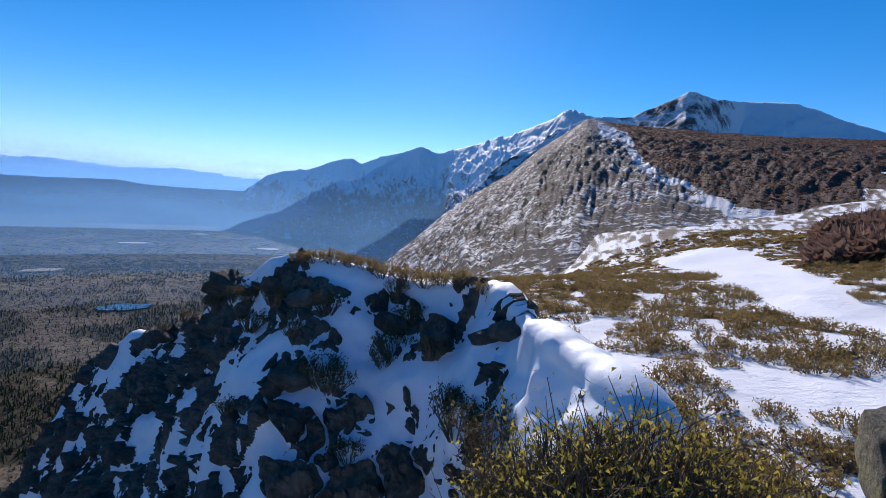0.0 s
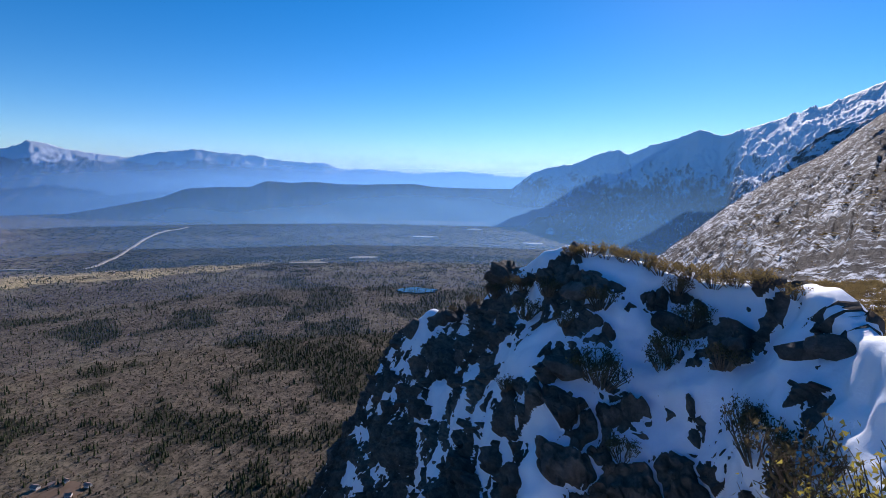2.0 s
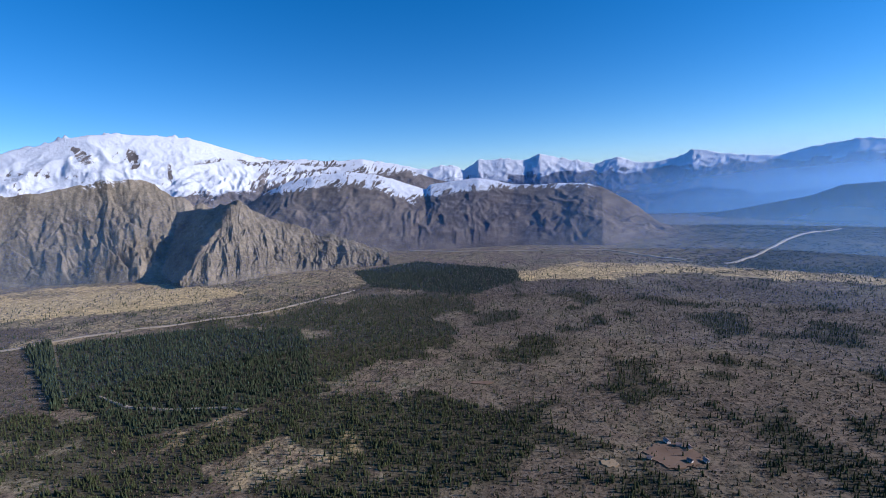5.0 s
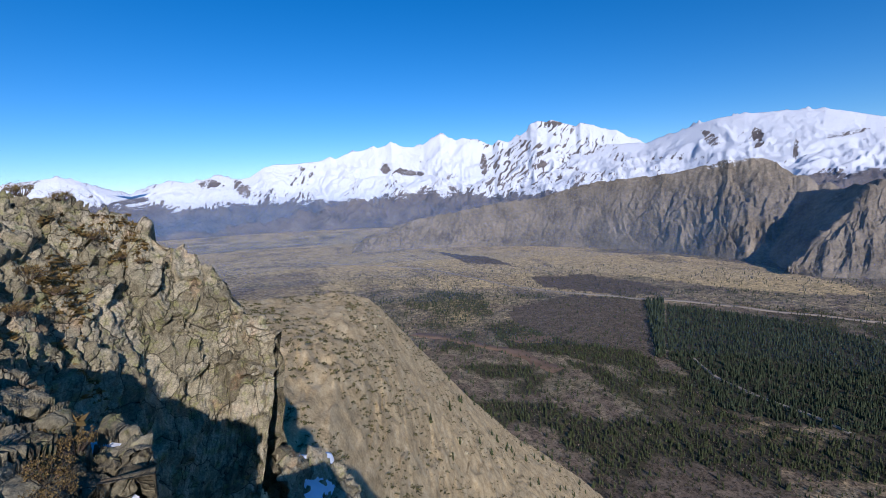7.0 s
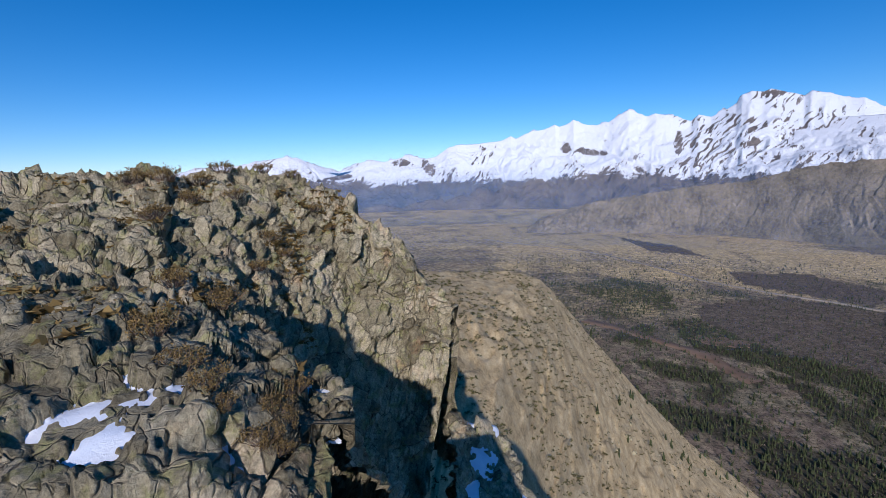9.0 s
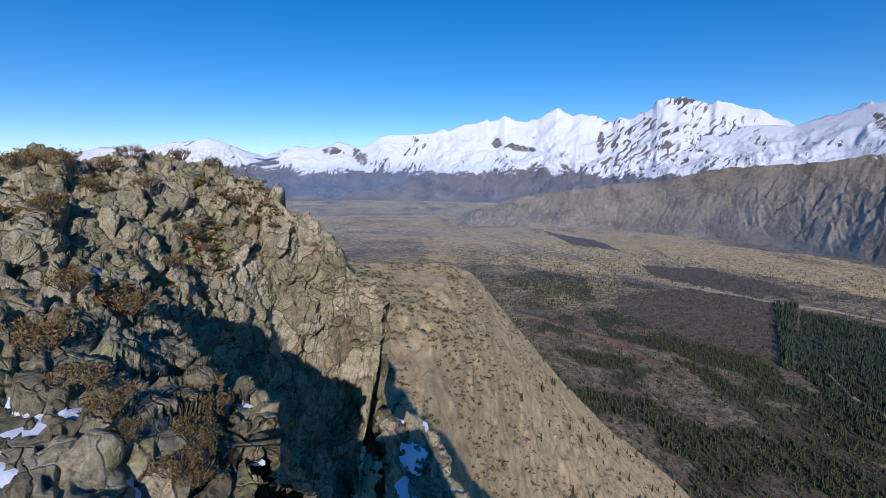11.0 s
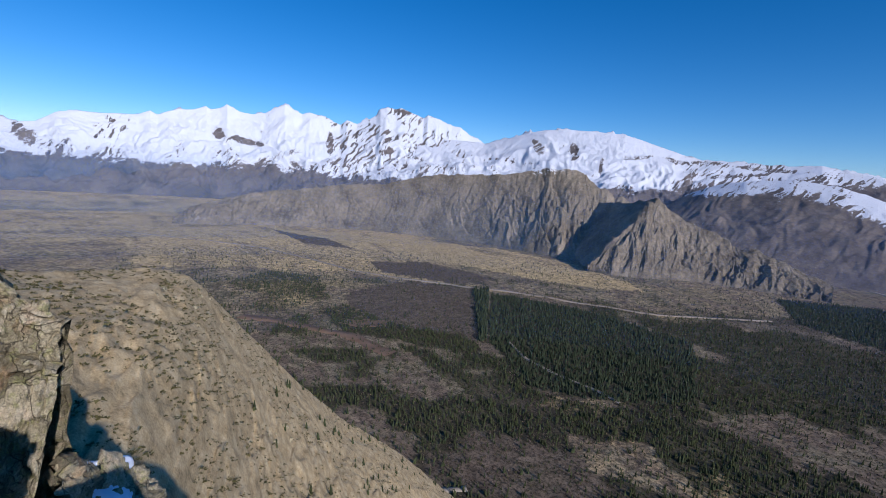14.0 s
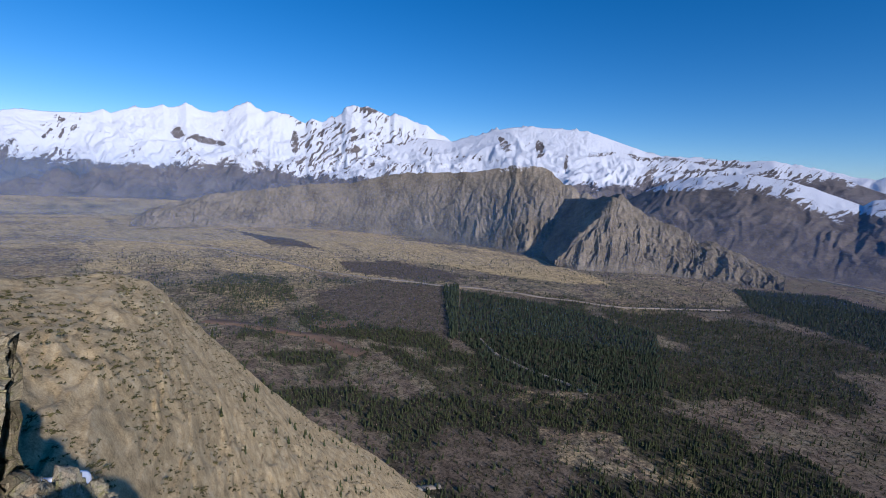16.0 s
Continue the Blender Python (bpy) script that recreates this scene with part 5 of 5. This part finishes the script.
def on_face(face, bearing, rise):
    """The place of a rock face that lies in a direction from the viewpoint, nearest first."""
    p = face.reshape(-1, 3)
    r = np.hypot(p[:, 0], p[:, 1])
    b = (np.degrees(np.arctan2(-p[:, 0], p[:, 1])) - bearing + 180) % 360 - 180
    e = np.degrees(np.arctan2(p[:, 2], r)) - rise
    miss = b * b + e * e
    near = miss < max(0.25, miss.min() * 1.5)
    i = np.where(near)[0][np.argmin(r[near])]
    return p[i]


# the brow of the outcrop carries a row of shrubs, its face single ones in the cracks
for b, e, s in ((15.5, -8.0, 0.9), (13.5, -7.9, 1.2), (11.5, -8.0, 1.3), (9.5, -8.2, 1.1), (7.5, -8.4, 1.2), (5.5, -8.6, 1.3), (3.0, -8.9, 1.3), (0.8, -9.2, 1.3), (-1.4, -9.4, 1.2), (-4.0, -9.9, 1.1), (-6.4, -10.6, 0.9)):
    plant(cushion, *on_face(outcrop_face, b, e), s * 0.62)
for b, e, s in ((12.0, -21.5, 1.3), (11.0, -23.0, 1.1), (2.0, -14.6, 1.0), (11.8, -13.6, 1.0), (18.0, -12.6, 0.9), (20.6, -12.4, 0.9), (4.0, -12.0, 0.8), (22.5, -12.5, 0.8), (24.5, -13.5, 0.9), (20.0, -15.6, 1.0), (5.0, -19.5, 0.9),
                (4.0, -18.2, 1.2), (-1.0, -19.0, 0.9), (-4.6, -26.5, 1.3), (-8.5, -28.5, 1.6), (-9.5, -30.5, 1.6), (-3.0, -24.0, 0.8), (28.5, -15.5, 0.6), (26.5, -14.6, 0.8), (15.5, -16.5, 0.7), (8.5, -29.5, 0.8), (23.0, -24.0, 0.6)):
    plant(dusky, *on_face(outcrop_face, b, e), s)
# the bluff
for b, e, s in ((206.8, 2.0, 1.1), (203.0, 1.9, 1.0), (212.0, 1.2, 1.2), (215.5, 1.0, 1.3), (209.5, 0.8, 1.1), (200.5, 1.0, 0.8), (206.0, -0.8, 0.9), (203.0, -5.5, 0.9), (198.0, -2.6, 0.7), (196.0, -4.8, 0.6), (210.0, -1.0, 1.0), (214.0, -2.5, 1.1),
                (204.5, -9.0, 0.8), (212.5, -9.5, 0.8), (194.0, -5.5, 0.5), (201.0, -7.5, 0.6), (208.5, -12.5, 0.9), (215.0, -14.0, 0.9)):
    plant(cushion, *on_face(bluff_face, b, e), s * 0.9)
for b, e, s in ((205.5, -26.5, 0.42), (204.2, -28.0, 0.34), (202.4, -25.5, 0.3), (209.3, -23.0, 0.36), (209.8, -20.3, 0.5), (203.5, -23.6, 0.4), (200.8, -22.3, 0.4), (212.0, -17.8, 0.6)):
    plant(cushion, *on_face(bluff_face, b, e), s)


def ground_plant(kinds, bearing, reach, scale, sink=0.03):
    x, y, _ = pt(bearing, reach, z=0)
    return plant(kinds, x, y, float(ground_z(np.array([x]), np.array([y]))[0]) - sink, scale)


for b, r, s in ((-10.5, 2.3, 0.62), (-14.0, 2.2, 0.72), (-17.5, 2.3, 0.85), (-21.5, 2.2, 1.0), (-25.0, 2.3, 1.0), (-28.5, 2.2, 0.95), (-32, 2.3, 0.85), (-36, 2.2, 0.75), (-40, 2.3, 0.65), (-19, 2.45, 0.95), (-23, 2.5, 1.0), (-27, 2.5, 1.0), (-30, 2.6, 0.9), (-34, 2.6, 0.85), (-38, 2.7, 0.75),
                (168, 3.3, 0.75), (184, 3.2, 0.8), (189, 3.4, 0.65), (175, 3.8, 0.6)):
    ground_plant(twiggy, b, r, s * 1.12)
placed = []
x, y = sown(5000, -50, -9, 3.4, 34, 0.4)
turn, far = np.degrees(np.arctan2(-x, y)), np.hypot(x, y)
keep = (thaw(x, y) < 0.62) & ~in_snowfield(x, y) & ~((turn > -26) & (far < 4.8 + (turn + 26) * 0.3))
for px, py in zip(x[keep], y[keep]):
    r = math.hypot(px, py)
    if len(placed) < 380 and all(math.hypot(px - p, py - q) > 0.2 + 0.028 * r for p, q in placed):
        placed.append((px, py))
for (px, py), z in zip(placed, ground_z(*np.array(placed).T)):
    plant(cushion, px, py, float(z) - 0.05, rng.uniform(0.4, 0.85) * (0.9 + math.hypot(px, py) / 28))

x, y = sown(22000, -56, -6, 8, 75, 1.1)
keep = (thaw(x, y) - 0.12 * smooth(14, 40, np.hypot(x, y)) < 0.5 + 0.05 * rng.normal(0, 1, len(x))) & ~in_snowfield(x, y) & (x > brink(y)) & ((np.hypot(x, y) > 9) | (np.degrees(np.arctan2(-x, y)) < -22))
x, y = x[keep], y[keep]
heaths = [brush_shape(12, 90 + s, 0.5) for s in range(4)]
scatter("heath", "olive and brown heath tufts poking out of snow", heaths, x, y, ground_z(x, y) - 0.05, rng.uniform(0.16, 0.42, len(x)) * (1 + np.hypot(x, y) / 30), mat_heath, "heath", rng.uniform(0.15, 0.3, len(x)) * (1 + np.hypot(x, y) / 40))


# ---------------------------------------------------------------- boulders
def boulder_mesh(seed, mat):
    g = np.random.default_rng(seed)
    bm = bmesh.new()
    bmesh.ops.create_icosphere(bm, subdivisions=4, radius=0.6)
    co = np.array([v.co for v in bm.verts])
    for _ in range(17):
        d = g.normal(0, 1, 3)
        d /= np.linalg.norm(d)
        over = co @ d - g.uniform(0.3, 0.5)
        co -= np.clip(over, 0, None)[:, None] * d * 0.92
    co *= 1 + 0.1 * fbm(co[:, 0] * 5, co[:, 1] * 5, co[:, 2] * 5 + seed, 5, seed)[:, None] + 0.06 * ridged(co[:, 0] * 3, co[:, 1] * 3, co[:, 2] * 3 + seed, 4, seed + 1)[:, None]
    for v, p in zip(bm.verts, co):
        v.co = p
    me = bpy.data.meshes.new("boulder")
    bm.to_mesh(me)
    bm.free()
    me.attributes.new("snow", "FLOAT", "POINT")
    me.materials.append(mat)
    for p in me.polygons:
        p.use_smooth = True
    return me


dark_stones = [boulder_mesh(300 + s, mat_outcrop) for s in range(4)]
pale_stones = [boulder_mesh(310 + s, mat_cliff) for s in range(4)]
lichen_stones = [boulder_mesh(320 + s, mat_lichen) for s in range(2)]


def boulder(meshes, place, size, label, squash=0.7, group="loose boulders"):
    ob = new("boulder", meshes[rng.integers(0, len(meshes))])
    ob.matrix_basis = Matrix.LocRotScale(place, Euler((rng.uniform(-0.3, 0.3), rng.uniform(-0.3, 0.3), rng.uniform(0, 6.28))), (size, size * rng.uniform(0.75, 1.1), size * squash))
    return tagged(ob, label, "boulder", group=group)


for k, (b, r, z, s) in enumerate(((-48.3, 2.65, -0.92, 0.52), (-48.0, 2.35, -1.28, 0.6), (-58, 2.8, -1.3, 1.0))):
    stone = boulder(lichen_stones[k % 2:k % 2 + 1], Vector(pt(b, r, z=z)), s, "grey boulder crusted with green-yellow lichen", 0.9, "lichen boulders")
    stone.rotation_euler = (0.2 * k, 0.15, 1.1 + 2.0 * k)
for b, e, s in ((3.2, -14.5, 0.6), (12.5, -11.7, 0.45), (15.0, -12.2, 0.4), (16.0, -21.0, 0.45), (-7.3, -15.2, 0.4), (-1.8, -15.4, 0.3), (-9.5, -14.4, 0.35), (33.5, -17.0, 0.9), (28.8, -15.6, 0.5), (27.0, -15.0, 0.4)):
    boulder(dark_stones, Vector(on_face(outcrop_face, b, e)) - Vector((0, 0, 0.08)), s, "dark angular rock jutting from snow")
for k in range(16):
    b, e = rng.uniform(200, 219), -rng.uniform(3, 30)
    boulder(pale_stones, Vector(on_face(bluff_face, b, e)) - Vector((0, 0, 0.05)), rng.uniform(0.12, 0.34), "weathered grey-olive rock on a rubble slope", rng.uniform(0.6, 1.0))


# ---------------------------------------------------------------- plants of the spur and of the brown slope
def face_points(name, count, seed):
    """Random vertices of a mountain, with their bearings."""
    me = bpy.data.objects[name].data
    co = np.empty(len(me.vertices) * 3, np.float32)
    me.vertices.foreach_get("co", co)
    co = co.reshape(-1, 3)
    i = np.random.default_rng(seed).integers(0, len(co), count)
    p = co[i].astype(float)
    return p, np.degrees(np.arctan2(-p[:, 0], p[:, 1])) % 360


spur = bpy.data.objects["dry_spur"]
spur_stones = [boulder_mesh(330 + s, mat_cliff) for s in range(3)]
co, turn = face_points("dry_spur", 6000, 47)
lift = np.degrees(np.arctan2(co[:, 2], np.hypot(co[:, 0], co[:, 1])))
patch = np.zeros(len(co), bool)
for pb, pe, wb, we in ((170.5, -15.2, 1.3, 2.2), (161.5, -28.5, 1.6, 2.0), (173.5, -13.0, 2.0, 0.7), (156.5, -29.5, 1.5, 1.2)):
    patch |= np.hypot((turn - pb) / wb, (lift - pe) / we) < 1
for k, p in enumerate(co[patch][:70]):
    rock = new("rock", spur_stones[k % 3])
    size = rng.uniform(0.5, 2.2)
    rock.matrix_basis = Matrix.LocRotScale(p - np.array((0, 0, 0.15 * size)), Euler((rng.uniform(-0.4, 0.4), rng.uniform(-0.4, 0.4), rng.uniform(0, 6.28))), (size, size * 0.8, size * 0.7))
    rock.parent = spur

mat_sage = leaf_material("hillside_sage", (0.055, 0.055, 0.024), (0.19, 0.17, 0.07), sheer=0.3)
p, b = face_points("dry_spur", 13000, 41)
r = np.hypot(p[:, 0], p[:, 1])
keep = (r > 45) & (fbm(p[:, 0] / 25, p[:, 1] / 25, 0, 3, 42) > -0.15)
p, r = p[keep] + rng.normal(0, 0.8, (keep.sum(), 3)) * (1, 1, 0), r[keep]
scatter("hillside_shrubs", "dry olive shrubs dotted over the spur", brushes, p[:, 0], p[:, 1], p[:, 2] - 0.1, rng.uniform(0.6, 1.35, len(p)) ** 2, mat_sage, "shrubs", rng.uniform(0.4, 1.2, len(p)))
p, b = face_points("dry_spur", 900, 43)
keep = (b < 166) & (rng.random(len(b)) < smooth(168, 146, b))
p = p[keep]
scatter("hillside_conifers", "young conifers climbing the foot of the spur", conifers, p[:, 0], p[:, 1], p[:, 2] - 0.2, rng.uniform(2.0, 4.5, len(p)), mat_conifer, "trees")
mat_lenga = leaf_material("leafless_beech", (0.12, 0.07, 0.052), (0.3, 0.18, 0.13), sheer=0.3)
p, b = face_points("scree_slope", 60000, 44)
b = np.where(b > 180, b - 360, b)
rise = np.degrees(np.arctan2(p[:, 2], np.hypot(p[:, 0], p[:, 1])))
path = np.interp(-b, [18, 21.1, 23.2, 26.7, 32.1, 38.7, 60], [9.6, 8.1, 5.2, 3.5, 1.2, -0.2, -1.5])
keep = (b < -18) & (rise > path + 0.3)
p = p[keep][:16000]
far = np.hypot(p[:, 0], p[:, 1])
scatter("leafless_woods", "reddish-brown leafless beech woods on the slope", [brush_shape(9, 75 + s) for s in range(5)], p[:, 0], p[:, 1], p[:, 2] - 0.3, rng.uniform(2.0, 4.5, len(p)) * (0.5 + far / 900), mat_lenga, "woods", rng.uniform(1.5, 3.0, len(p)) * (0.6 + far / 1200))
x, y = sown(520, -56, -40.5, 34, 95, 1.5)
scatter("leafless_thicket", "red-brown leafless thicket beside the snowfield", [brush_shape(150, 130 + s, 0.9) for s in range(4)], x, y, ground_z(x, y) - 0.3, rng.uniform(2.5, 4.5, len(x)), mat_lenga, "thicket", rng.uniform(2, 4, len(x)))
stones, b = face_points("scree_slope", 9000, 45)
b = np.where(b > 180, b - 360, b)
rise = np.degrees(np.arctan2(stones[:, 2], np.hypot(stones[:, 0], stones[:, 1])))
keep = (b > -30) & (b < 12)
stones = stones[keep]
far = np.hypot(stones[:, 0], stones[:, 1])
mat_stone = leaf_material("scree_stones", (0.06, 0.05, 0.043), (0.2, 0.17, 0.145))
scatter("scree_stones", "loose grey stones and low brush on scree", [brush_shape(12, 150 + s, 0.6) for s in range(4)], stones[:, 0], stones[:, 1], stones[:, 2] - 0.2, rng.uniform(0.6, 1.7, len(stones)) * (0.6 + far / 400), mat_stone, "stones", rng.uniform(0.4, 0.9, len(stones)) * (0.5 + far / 600))

p = bluff_face.reshape(-1, 3)
p = p[rng.integers(0, len(p), 9000)]
b = np.degrees(np.arctan2(-p[:, 0], p[:, 1])) % 360
up = np.degrees(np.arctan2(p[:, 2], np.hypot(p[:, 0], p[:, 1])))
keep = (b > 194) & (b < 226) & (up > -20 + (b < 199) * 14) & (fbm(p[:, 0] / 1.6, p[:, 1] / 1.6, p[:, 2] / 1.6, 3, 601) > 0.1)
p = p[keep][:1500]
scatter("bluff_tufts", "dry grass and olive tufts on the rock bluff", heaths, p[:, 0], p[:, 1], p[:, 2] - 0.05, rng.uniform(0.12, 0.4, len(p)), mat_heath, "tufts", rng.uniform(0.1, 0.3, len(p)))

p, b = face_points("scree_slope", 30000, 46)
b = np.where(b > 180, b - 360, b)
far = np.hypot(p[:, 0], p[:, 1])
keep = (b > -48) & (b < -2) & (far < 230) & (fbm(p[:, 0] / 9, p[:, 1] / 9, 0, 3, 602) > 0.02)
p, far = p[keep][:3200] + rng.normal(0, 0.7, (min(3200, keep.sum()), 3)) * (1, 1, 0), far[keep][:3200]
scatter("slope_heath", "dark heath tufts on the snowy foot of the slope", heaths, p[:, 0], p[:, 1], p[:, 2] - 0.2, rng.uniform(0.8, 2.2, len(p)) * (0.6 + far / 250), mat_heath, "heath", rng.uniform(0.5, 1.0, len(p)))
